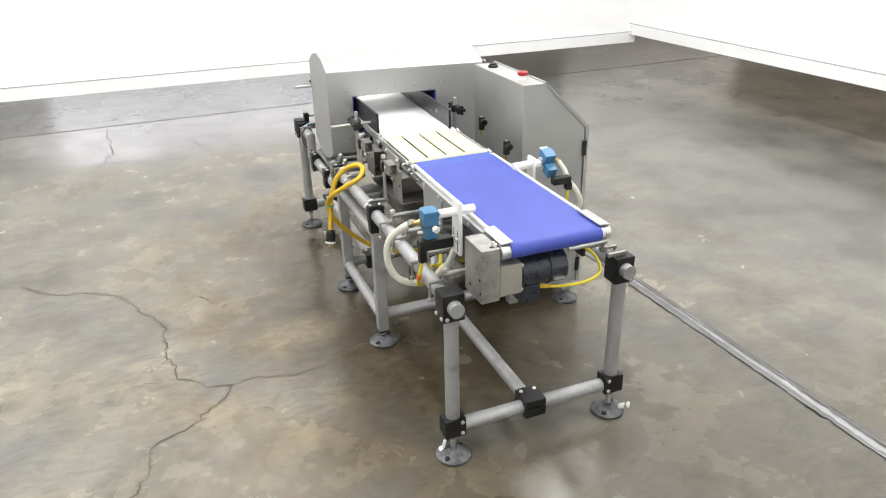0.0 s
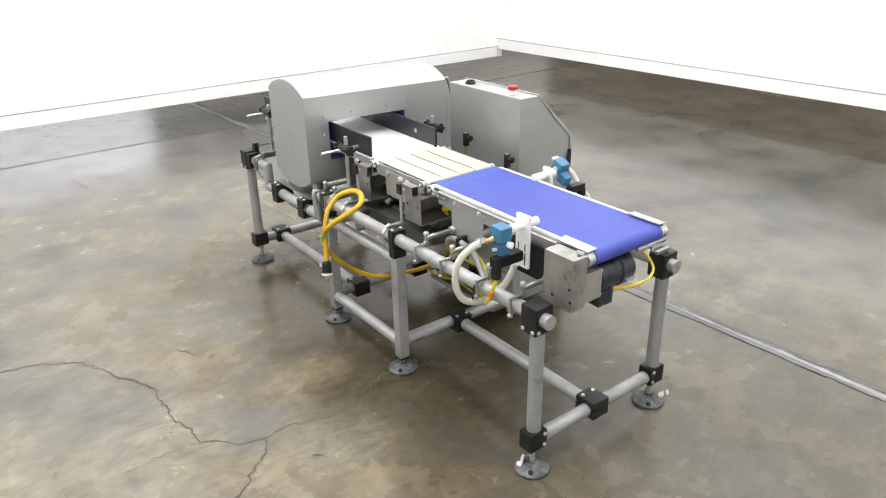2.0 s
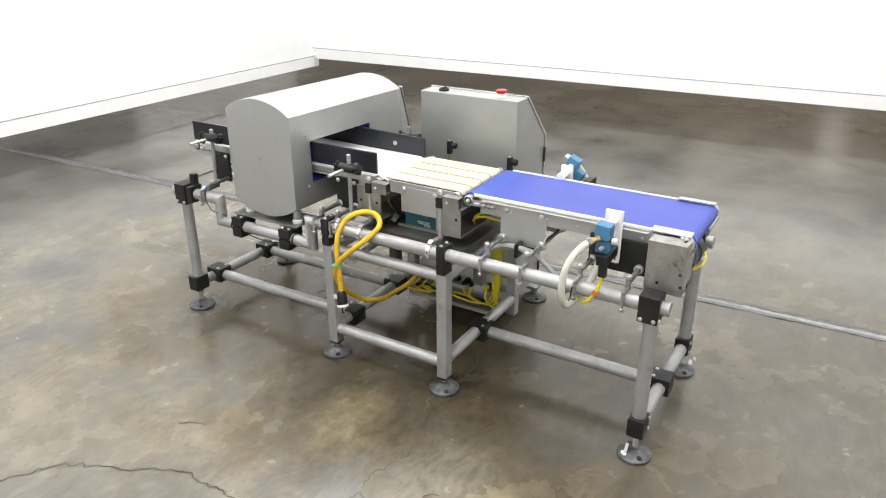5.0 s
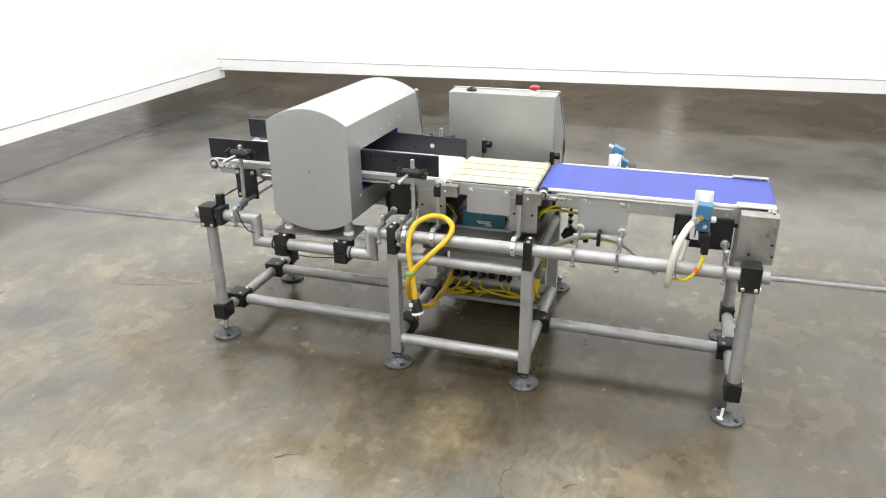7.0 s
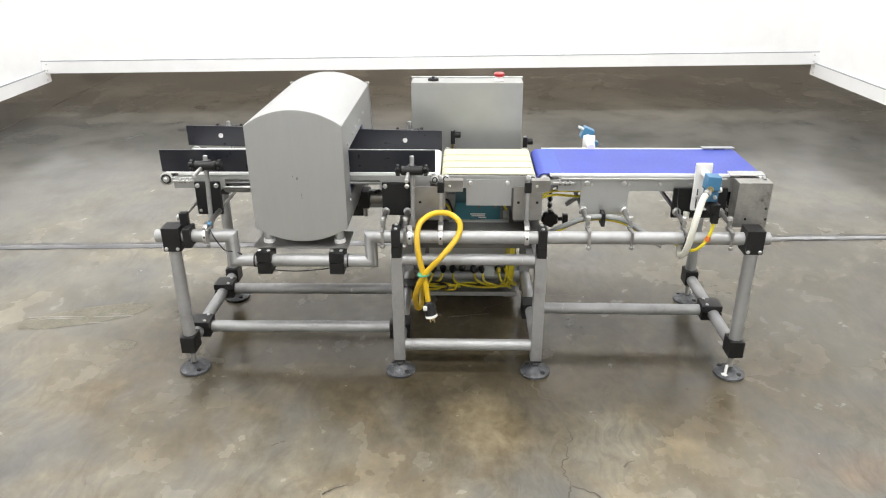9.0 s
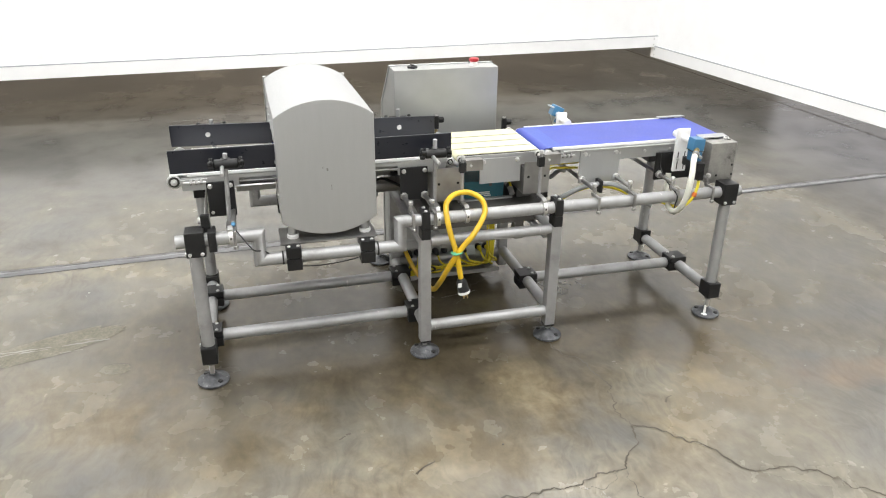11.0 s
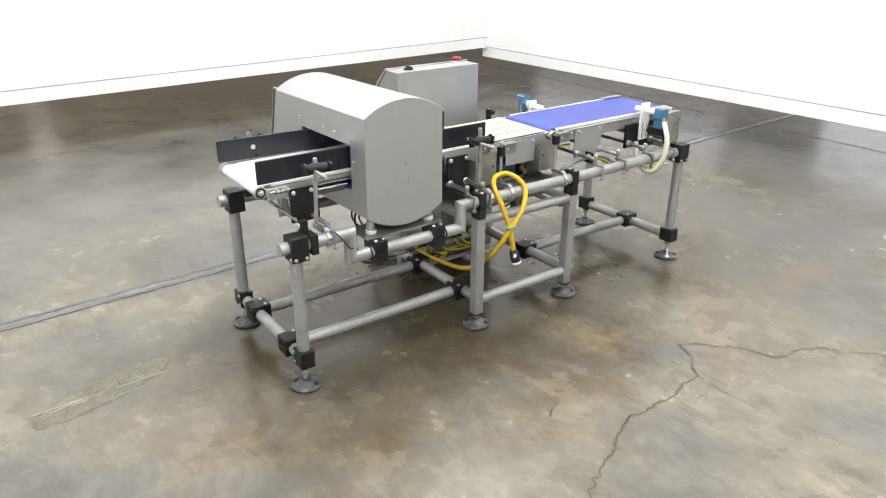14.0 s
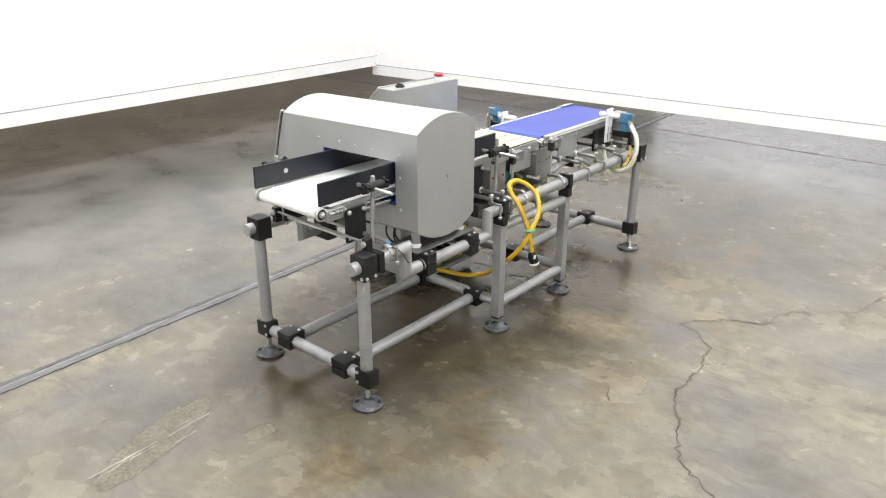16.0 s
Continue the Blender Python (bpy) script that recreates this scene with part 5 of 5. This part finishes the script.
fp = part("side_plate", box((0.4695, 0.418, 0.588), (0.4735, 0.588, 0.690), 0.001), M_STEEL, outfeed)
for y in (0.438, 0.568):
    rail_hanger(FAR, y, 0.4735, 0.606, fp)
fp = part("mount_plate", box((0.474, 0.072, 0.580), (0.486, 0.262, 0.690), 0.003), M_BLACK, outfeed)
rail_hanger(FAR, 0.085, 0.486, 0.606, fp)
for y in (0.092, 0.246, 0.430, 0.576):
    part("tie_rod", rod((0.138, y, 0.606), (0.474, y, 0.606), 0.0075, 12), M_WORN, outfeed)
for y in (0.37, 0.66):
    part("pin", rod((0.20, y, 0.655), (0.20, y, 0.690), 0.006, 8), M_BLACK, outfeed)
gb = part("gearbox", box((0.068, -0.056, 0.568), (0.126, 0.060, 0.733), 0.003), M_SCUFF, outfeed, "scuffed steel drive cover")
part("slot", box((0.100, -0.044, 0.7335), (0.126, -0.036, 0.7350), 0.0), M_SLOT, gb)
for y in (-0.040, -0.026):
    bolt((0.116, y, 0.733), (0.2, 0, 1), gb, 0.006, 0.010)
for y, z in ((-0.045, 0.640), (-0.05, 0.600), (0.02, 0.600)):
    part("screw", lathe(((0.005, 0), (0.005, 0.001), (0.003, 0.002)), (0.068, y, z), (-1, 0, 0), 8), M_BLACK, gb)
part("gear_head", box((0.128, -0.052, 0.577), (0.198, 0.036, 0.672), 0.003), M_BEIGE, outfeed, "beige square gear head")
mo = part("motor", lathe(((0.047, 0), (0.050, 0.003), (0.050, 0.090), (0.0545, 0.092), (0.0545, 0.138), (0.050, 0.148), (0.03, 0.152), (0.02, 0.153)), (0.199, -0.006, 0.624), (1, 0, 0), 16), M_MOTOR, outfeed, "dark blue-black motor")
part("terminal_box", box((0.200, -0.045, 0.535), (0.262, 0.034, 0.590), 0.004), M_MOTOR, mo)
part("end_plate", box((0.354, 0.002, 0.585), (0.390, 0.012, 0.700), 0.002), M_STEEL, outfeed)
part("strap", box((0.296, -0.066, 0.602), (0.330, -0.056, 0.608), 0.001), M_BRIGHT, mo)
for y, z in ((-0.050, 0.585), (-0.050, 0.662), (0.034, 0.585), (0.034, 0.662)):
    bolt((0.192, y + 0.004, z), (1, 0, 0), mo, 0.005, 0.012)
cord("motor_cable", [(0.262, -0.036, 0.574), (0.285, -0.048, 0.576), (0.340, -0.058, 0.572), (0.420, -0.050, 0.566), (0.480, -0.022, 0.572), (0.482, 0.006, 0.606), (0.450, 0.020, 0.640), (0.42, 0.04, 0.668), (0.40, 0.06, 0.690)], 0.0045, M_LEMON, outfeed, "yellow motor cable")
cord("motor_cable", [(0.262, -0.032, 0.574), (0.275, -0.042, 0.576), (0.295, -0.050, 0.576)], 0.0062, M_YELLOW, outfeed)
part("end_rod", rod((0.34, -0.058, 0.690), (0.47, -0.058, 0.690), 0.007, 12), M_WORN, outfeed)
part("stop_plate", box((0.520, -0.004, 0.600), (0.585, 0.008, 0.612), 0.002), M_WORN, outfeed)

# ---- side guides, each on its own posts ----


def side_guide(x, s, ends, drops, skew=(0.0, 0.0), span=(1.106, 2.082), lean=(0.0, 0.0)):
    """A black board beside the belt held by clamps on upright posts; s: the side away from the belt."""
    ob = thing("side_guide", (x, 1.59, 0.74), "black board guide along the white belt on clamped steel posts", "guide rail", "guides beside the belt")
    own = box((x - 0.005, span[0], 0.745), (x + 0.005, span[1], 0.826), 0.003)
    for v in own.verts:
        k = (2.082 - v.co.y) / 0.976
        v.co.x += skew[0] * k
        v.co.z += skew[1] * k
    part("board", own, M_GUIDE, ob, "smooth black board")
    for foot_y, dz, tip in zip(ends, drops, lean):
        px = NEAR + 0.072 if s < 0 else FAR - 0.046
        y = foot_y + tip
        post = part("post", rod((px, foot_y, RAIL_Z + 0.02), (px, y, 0.826), 0.0078, 14), M_PIPE, ob)
        zc = 0.796 - dz
        own = lathe(((0.013, 0), (0.0165, 0.004), (0.0165, 0.074), (0.013, 0.078)), (px + s * 0.008, y - 0.039, zc), (0, 1, 0), 16)
        own = box((px - 0.016, y - 0.014, zc - 0.014), (px + 0.016, y + 0.014, zc + 0.016), 0.004, own)
        cl = part("cross_clamp", own, M_BLACK, ob, "black plastic cross clamp")
        for e in (-1, 1):
            own = None
            for k in range(5):
                a = 2 * math.pi * k / 5
                c = (px + s * 0.008 + 0.014 * math.cos(a), y + e * 0.048, zc + 0.014 * math.sin(a))
                own = rod((c[0], c[1] - 0.006, c[2]), (c[0], c[1] + 0.006, c[2]), 0.0075, 8, bm=own)
            own = rod((px + s * 0.008, y + e * 0.038, zc), (px + s * 0.008, y + e * 0.058, zc), 0.010, 10, bm=own)
            part("star_knob", own, M_BLACK, cl)
        bx = x + skew[0] * (2.082 - y) / 0.976
        part("arm", rod((px + s * (0.105 if s < 0 else 0.05), y + 0.013, zc - 0.006), (bx + s * 0.005, y + 0.013, zc - 0.006), 0.0066, 12), M_WORN if s > 0 else M_BRIGHT, ob)
        bolt((bx - s * 0.005, y + 0.013, zc - 0.006), (-s, 0, 0), ob, 0.0095, 0.002)
        base = part("post_clip", box((px - 0.058 if s < 0 else px - 0.012, foot_y - 0.010, RAIL_Z + 0.018), (px + 0.012 if s < 0 else px + 0.058, foot_y + 0.010, RAIL_Z + 0.034), 0.003), M_WORN, ob)
    return ob


side_guide(0.141, -1, (1.184, 1.908), (0.020, 0.004), lean=(0.0, -0.012))
side_guide(0.466, 1, (1.222, 1.950), (0.018, 0.004), (-0.016, -0.016), (1.090, 2.098))

# ---- posts with small optical heads ----


def eye_post(y):
    ob = thing("eye_bracket", (0.06, y, RAIL_Z), "steel post on the pipe with a clamped bracket plate", "bracket", "bracket posts")
    part("post", rod((0.058, y, RAIL_Z + 0.02), (0.058, y, 0.750), 0.0062, 12), M_PIPE, ob)
    part("clip", box((-0.004, y - 0.009, RAIL_Z + 0.026), (0.066, y + 0.009, RAIL_Z + 0.036), 0.002), M_WORN, ob)
    cl = part("clamp", box((0.047, y - 0.012, 0.700), (0.071, y + 0.012, 0.738), 0.003), M_BLACK, ob)
    bolt((0.058, y, 0.750), (0, 0, 1), cl, 0.009, 0.012)
    own = bmesh.new()
    for lo, hi in (((0.054, 0.704), (0.0565, 0.744)), ((0.0815, 0.704), (0.084, 0.744)), ((0.0565, 0.7415), (0.0815, 0.744)), ((0.0565, 0.704), (0.0815, 0.7065))):
        own = box((lo[0], y - 0.076, lo[1]), (hi[0], y - 0.013, hi[1]), 0.0, own)
    pl = part("plate", own, M_FOLD, ob, "short square steel tube")
    bolt((0.054, y - 0.030, 0.724), (-1, 0, 0), pl, 0.005, 0.004)
    return ob


eye_post(1.085)
eye_post(0.784)


def reflex_head(x, y, z):
    ob = thing("reflex_sensor", (x, y, RAIL_Z), "small black optical sensor on a thin post", "sensor", "small sensors beyond the belt")
    part("post", rod((x, y, RAIL_Z + 0.02), (x, y, z - 0.03), 0.006, 10), M_PIPE, ob)
    part("body", box((x - 0.010, y - 0.010, z - 0.036), (x + 0.012, y + 0.008, z + 0.018), 0.003), M_BLACK, ob)
    part("lens_housing", lathe(((0.012, 0), (0.013, 0.003), (0.013, 0.020), (0.010, 0.023)), (x + 0.002, y - 0.010, z), (0, -1, 0), 14), M_BLACK, ob)
    part("cap", lathe(((0.006, 0), (0.006, 0.004)), (x, y, z + 0.018), seg=10), M_BRIGHT, ob)
    part("sleeve", rod((x, y, z - 0.060), (x, y, z - 0.037), 0.0065, 10), M_BRASS, ob)
    part("clip", box((x - 0.012, y - 0.008, RAIL_Z + 0.018), (x + 0.04, y + 0.008, RAIL_Z + 0.030), 0.002), M_WORN, ob)
    return ob


reflex_head(0.576, 1.050, 0.757)
reflex_head(0.548, 0.758, 0.738)

# ---- photo sensors over the blue belt ----


def photo_sensor_near():
    y = 0.180
    ob = thing("photo_sensor", (0.09, y, 0.63), "blue photo sensor with white tube, slotted bracket and pale hose", "sensor", "photo sensors")
    own = box((0.090, y - 0.030, 0.622), (0.102, y + 0.028, 0.796), 0.007)
    br = part("bracket", own, M_WHITE, ob, "white plastic slotted bracket")
    for dy in (-0.017, 0.012):
        part("slot", box((0.0892, y + dy - 0.002, 0.632), (0.0902, y + dy + 0.002, 0.704)), M_SLOT, br)
        bolt((0.090, y + dy, 0.674), (-1, 0, 0), br, 0.0065, 0.008)
    part("tube", lathe(((0.010, 0), (0.0135, 0.002), (0.0135, 0.116), (0.010, 0.118)), (0.034, y - 0.002, 0.762), (1, 0, 0), 20), M_WHITE, ob, "white plastic tube")
    part("collar", rod((0.026, y - 0.002, 0.762), (0.036, y - 0.002, 0.762), 0.0095, 14), M_BLACK, ob)
    tilt = Matrix.Rotation(radians(4), 3, "X")
    body = part("body", box((-0.018, y - 0.026, 0.736), (0.028, y + 0.020, 0.783), 0.004, turn=tilt), M_BLUE, ob, "blue enamelled sensor body")
    part("lower_body", box((-0.014, y - 0.024, 0.694), (0.026, y + 0.016, 0.735), 0.004), M_BLUE, body)
    part("adjuster", lathe(((0.008, 0), (0.010, 0.003), (0.010, 0.016), (0.007, 0.018)), (0.012, y - 0.024, 0.728), (0.3, -1, 0), 14), M_WHITE, body)
    part("gland", lathe(((0.011, 0), (0.011, 0.008), (0.008, 0.009), (0.008, 0.020), (0.011, 0.021), (0.011, 0.032)), (-0.016, y + 0.006, 0.742), (-0.75, 0.55, -0.2), 12), M_BRASS, body, "brass gland")
    part("hose_nut", lathe(((0.012, 0), (0.014, 0.002), (0.014, 0.012), (0.0115, 0.015)), (-0.036, y + 0.0205, 0.7365), (-0.75, 0.55, -0.25), 6), M_WORN, body)
    part("side_screw", lathe(((0.005, 0), (0.006, 0.002), (0.006, 0.014), (0.004, 0.016)), (-0.018, y - 0.010, 0.716), (-1, 0.2, 0), 10), M_BRIGHT, body)
    part("lid_seam", box((-0.0186, y - 0.0266, 0.7345), (0.0286, y + 0.0206, 0.7365), 0.0), M_SLOT, body)
    pl = part("plug", box((-0.034, y - 0.030, 0.660), (0.072, y + 0.004, 0.692), 0.004), M_BLACK, ob, "black plug")
    part("plug_neck", box((-0.036, y - 0.030, 0.624), (-0.014, y - 0.006, 0.664), 0.004), M_BLACK, pl)
    part("hose", hose([(-0.036, y + 0.022, 0.736), (-0.060, y + 0.042, 0.720), (-0.092, y + 0.062, 0.686), (-0.106, y + 0.074, 0.640), (-0.100, y + 0.080, 0.580), (-0.072, y + 0.082, 0.530), (-0.024, y + 0.080, 0.505), (0.030, y + 0.066, 0.512), (0.074, y + 0.050, 0.552), (0.092, y + 0.040, 0.590), (0.100, y + 0.036, 0.615)], 0.0110, 12, 10), M_HOSE, ob, "cloudy white hose")
    part("cable", hose([(-0.025, y - 0.018, 0.626), (-0.030, y - 0.014, 0.600), (-0.033, y - 0.004, 0.570), (-0.032, y + 0.012, 0.542), (-0.020, y + 0.032, 0.520), (0.010, y + 0.056, 0.511), (0.050, y + 0.082, 0.516), (0.09, y + 0.105, 0.535)], 0.0058, 8, 8), M_LEMON, ob, "yellow cable")
    part("cable_clip", lathe(((0.0075, 0), (0.0085, 0.002), (0.0085, 0.016), (0.0075, 0.018)), (-0.0325, y - 0.006, 0.577), (-0.05, 0.25, -1), 10), surface_orange, ob)
    part("tie", hose([(0.118, y + 0.070, 0.690), (0.112, y + 0.069, 0.64), (0.060, y + 0.068, 0.600), (-0.030, y + 0.070, 0.572), (-0.034, y + 0.076, 0.530), (-0.050, y + 0.086, 0.500)], 0.0026, 6, 6), M_BLACK, ob)
    return ob


surface_orange = surface("orange_clip", (0.65, 0.16, 0.02), 0.45, 0.0, 0.1, 60, 0.02, 0.05)
photo_sensor_near()


def photo_sensor_far():
    y = 0.505
    ob = thing("photo_sensor", (0.52, y, 0.66), "tilted blue photo sensor with white tube and plate beyond the belt", "sensor", "photo sensors")
    part("bracket", box((0.516, y - 0.024, 0.660), (0.528, y + 0.024, 0.792), 0.006), M_WHITE, ob, "white plastic bracket")
    part("tube", lathe(((0.011, 0), (0.0145, 0.002), (0.0145, 0.106), (0.011, 0.108)), (0.448, y, 0.764), (1, 0, 0), 20), M_WHITE, ob, "white plastic tube")
    turn = Matrix.Rotation(radians(24), 3, "X")
    body = part("body", box((0.562, y - 0.024, 0.760), (0.606, y + 0.022, 0.806), 0.004, turn=turn), M_BLUE, ob, "blue enamelled sensor body")
    part("lower_body", box((0.566, y - 0.044, 0.722), (0.602, y - 0.004, 0.758), 0.004, turn=turn), M_BLUE, body)
    part("face_plate", box((0.570, y + 0.004, 0.800), (0.600, y + 0.034, 0.806), 0.001, turn=turn), M_LABEL, body)
    part("neck", rod((0.553, y, 0.772), (0.564, y, 0.776), 0.012, 14), M_BRIGHT, body)
    part("gland", rod((0.604, y, 0.775), (0.626, y - 0.004, 0.762), 0.009, 12), M_BRASS, body)
    part("plug", box((0.575, y - 0.076, 0.698), (0.645, y - 0.046, 0.724), 0.004), M_BLACK, ob, "black plug")
    part("elbow", box((0.628, y - 0.074, 0.672), (0.650, y - 0.050, 0.700), 0.003), M_BLACK, ob)
    part("hose", hose([(0.626, y - 0.004, 0.762), (0.645, y - 0.02, 0.73), (0.655, y - 0.04, 0.69), (0.675, y - 0.06, 0.66), (0.695, y - 0.06, 0.61), (0.67, y - 0.05, 0.575), (0.61, y - 0.04, 0.55), (0.52, y - 0.02, 0.545)], 0.0110, 12, 8), M_HOSE, ob, "cloudy white hose")
    part("cable", hose([(0.638, y - 0.062, 0.672), (0.634, y - 0.064, 0.62), (0.62, y - 0.05, 0.56), (0.56, y - 0.03, 0.52)], 0.0055, 8, 6), M_LEMON, ob, "yellow cable")
    part("stay", box((0.468, y - 0.016, 0.664), (0.5155, y + 0.016, 0.674), 0.002), M_STEEL, ob)
    ob.location.z -= 0.020
    return ob


photo_sensor_far()

# hoses, cable bundle and regulator under the blue belt
loom = thing("cable_loom", (0.30, 0.50, 0.50), "grey hose and yellow cable tied in an arch under the belt", "cable")
part("cable", hose([(0.05, 0.30, 0.53), (0.10, 0.34, 0.515), (0.125, 0.42, 0.555), (0.13, 0.50, 0.572), (0.14, 0.58, 0.560), (0.17, 0.66, 0.505), (0.26, 0.72, 0.42), (0.42, 0.75, 0.30)], 0.0055, 8, 8), M_LEMON, loom, "yellow cable")
part("hose", hose([(0.058, 0.300, 0.500), (0.070, 0.325, 0.512), (0.088, 0.365, 0.540), (0.104, 0.43, 0.578), (0.110, 0.50, 0.590), (0.125, 0.57, 0.578), (0.16, 0.64, 0.530), (0.24, 0.72, 0.450), (0.36, 0.78, 0.360)], 0.0100, 12, 8), M_LOOM, loom, "light grey hose")
part("cable_tie", box((0.096, 0.500, 0.556), (0.146, 0.514, 0.606), 0.003), M_BLACK, loom)
part("hose", hose([(0.52, 0.485, 0.525), (0.46, 0.50, 0.53), (0.40, 0.55, 0.555), (0.385, 0.60, 0.53)], 0.0095, 12, 8), M_LOOM, loom)

KX, KY, KZ = 0.455, 0.652, 0.440
regulator = thing("adjusting_knob", (0.46, 0.66, 0.44), "black hand knob with a round body under the belt joint", "knob")
own = bmesh.new()
for k in range(7):
    a = 2 * math.pi * k / 7
    c = (KY + 0.022 * math.cos(a), KZ + 0.022 * math.sin(a))
    own = rod((KX - 0.012, *c), (KX + 0.012, *c), 0.014, 12, 0.004, own)
own = rod((KX - 0.015, KY, KZ), (KX + 0.014, KY, KZ), 0.030, 20, 0.004, own)
part("knob", own, M_BLACK, regulator, "black lobed hand knob")
part("stem", rod((KX, KY - 0.034, KZ), (KX, KY - 0.052, KZ), 0.008, 10), M_BLACK, regulator)
part("grip", box((KX - 0.014, KY - 0.074, KZ - 0.022), (KX + 0.014, KY - 0.053, KZ + 0.022), 0.004), M_BLACK, regulator)
for k in range(4):
    part("washer", lathe(((0.007, 0), (0.011, 0.001), (0.011, 0.006), (0.007, 0.007)), (KX, KY + 0.002, KZ + 0.042 + 0.014 * k), (0, 0, 1), 12), M_BLACK if k % 2 else M_BRIGHT, regulator)
part("spindle", rod((KX, KY + 0.002, KZ + 0.028), (KX, KY + 0.002, KZ + 0.12), 0.006, 10), M_BLACK, regulator)
part("holder", box((KX - 0.006, KY - 0.006, KZ + 0.118), (KX + 0.006, KY + 0.010, 0.690), 0.002), M_STEEL, regulator)

# ---- power cord ----
cordset = thing("power_cord", (-0.05, 1.12, 0.30), "thick yellow power cord looped over the pipe, with a black plug", "cable")
part("cord", hose([(-0.091, 1.125, 0.338), (-0.084, 1.132, 0.385), (-0.076, 1.142, 0.448), (-0.063, 1.156, 0.500), (-0.036, 1.165, 0.558), (0.010, 1.158, 0.600), (0.046, 1.122, 0.620), (0.052, 1.080, 0.626), (0.046, 1.044, 0.618), (0.019, 1.018, 0.598), (-0.033, 1.027, 0.570), (-0.081, 1.079, 0.519), (-0.090, 1.130, 0.465), (-0.074, 1.160, 0.405), (-0.03, 1.176, 0.335), (0.04, 1.178, 0.265), (0.12, 1.175, 0.205), (0.22, 1.17, 0.165), (0.33, 1.175, 0.150), (0.44, 1.180, 0.140), (0.53, 1.185, 0.150), (0.58, 1.19, 0.165)], 0.0100, 12, 8), M_YELLOW, cordset, "thick yellow cord")
X = -0.088
part("tie", lathe(((0.020, 0), (0.0225, 0.001), (0.0225, 0.005), (0.020, 0.006)), (-0.082, 1.141, 0.456), (0.02, -0.2, -1), 14), M_GREEN, cordset, "green tie")
ax = Vector((-0.18, -0.22, -1)).normalized()
p0 = Vector((X, 1.128, 0.350))
pl = part("plug", lathe(((0.012, 0), (0.016, 0.006), (0.019, 0.012), (0.020, 0.030), (0.021, 0.050)), p0, ax, 18), M_BLACK, cordset, "black rubber plug")
part("plug_face", lathe(((0.0215, 0), (0.022, 0.001), (0.022, 0.008), (0.020, 0.010)), p0 + ax * 0.0502, ax, 18), M_WHITE, pl, "white plug face")
part("tag", box((-0.114, 1.130, 0.326), (-0.109, 1.144, 0.342), 0.002), M_WHITE, pl)
for a in (0, 120, 240):
    o = Vector((math.cos(radians(a)) * 0.008, math.sin(radians(a)) * 0.008, 0))
    part("prong", rod(p0 + ax * 0.060 + o, p0 + ax * 0.078 + o, 0.0025, 8), M_BRASS, pl)

part("screw_cap", lathe(((0.005, 0), (0.0075, 0.002), (0.0075, 0.009), (0.004, 0.011)), (0.014, 1.895, 0.594), (-0.7, -0.2, 1), 12), M_BLUE, infeed, "dark blue screw cap")
loose = thing("sensor_lead", (-0.02, 1.70, 0.45), "thin black lead tied along the dropped pipe", "cable")
part("lead", hose([(0.010, 1.900, 0.590), (-0.012, 1.885, 0.582), (-0.030, 1.868, 0.562), (-0.034, 1.850, 0.535), (-0.030, 1.832, 0.512), (-0.012, 1.800, 0.498), (0.020, 1.760, 0.450), (0.024, 1.700, 0.416), (0.020, 1.600, 0.410), (0.024, 1.490, 0.420), (0.030, 1.455, 0.430)], 0.0022, 8, 8), M_BLACK, loose)
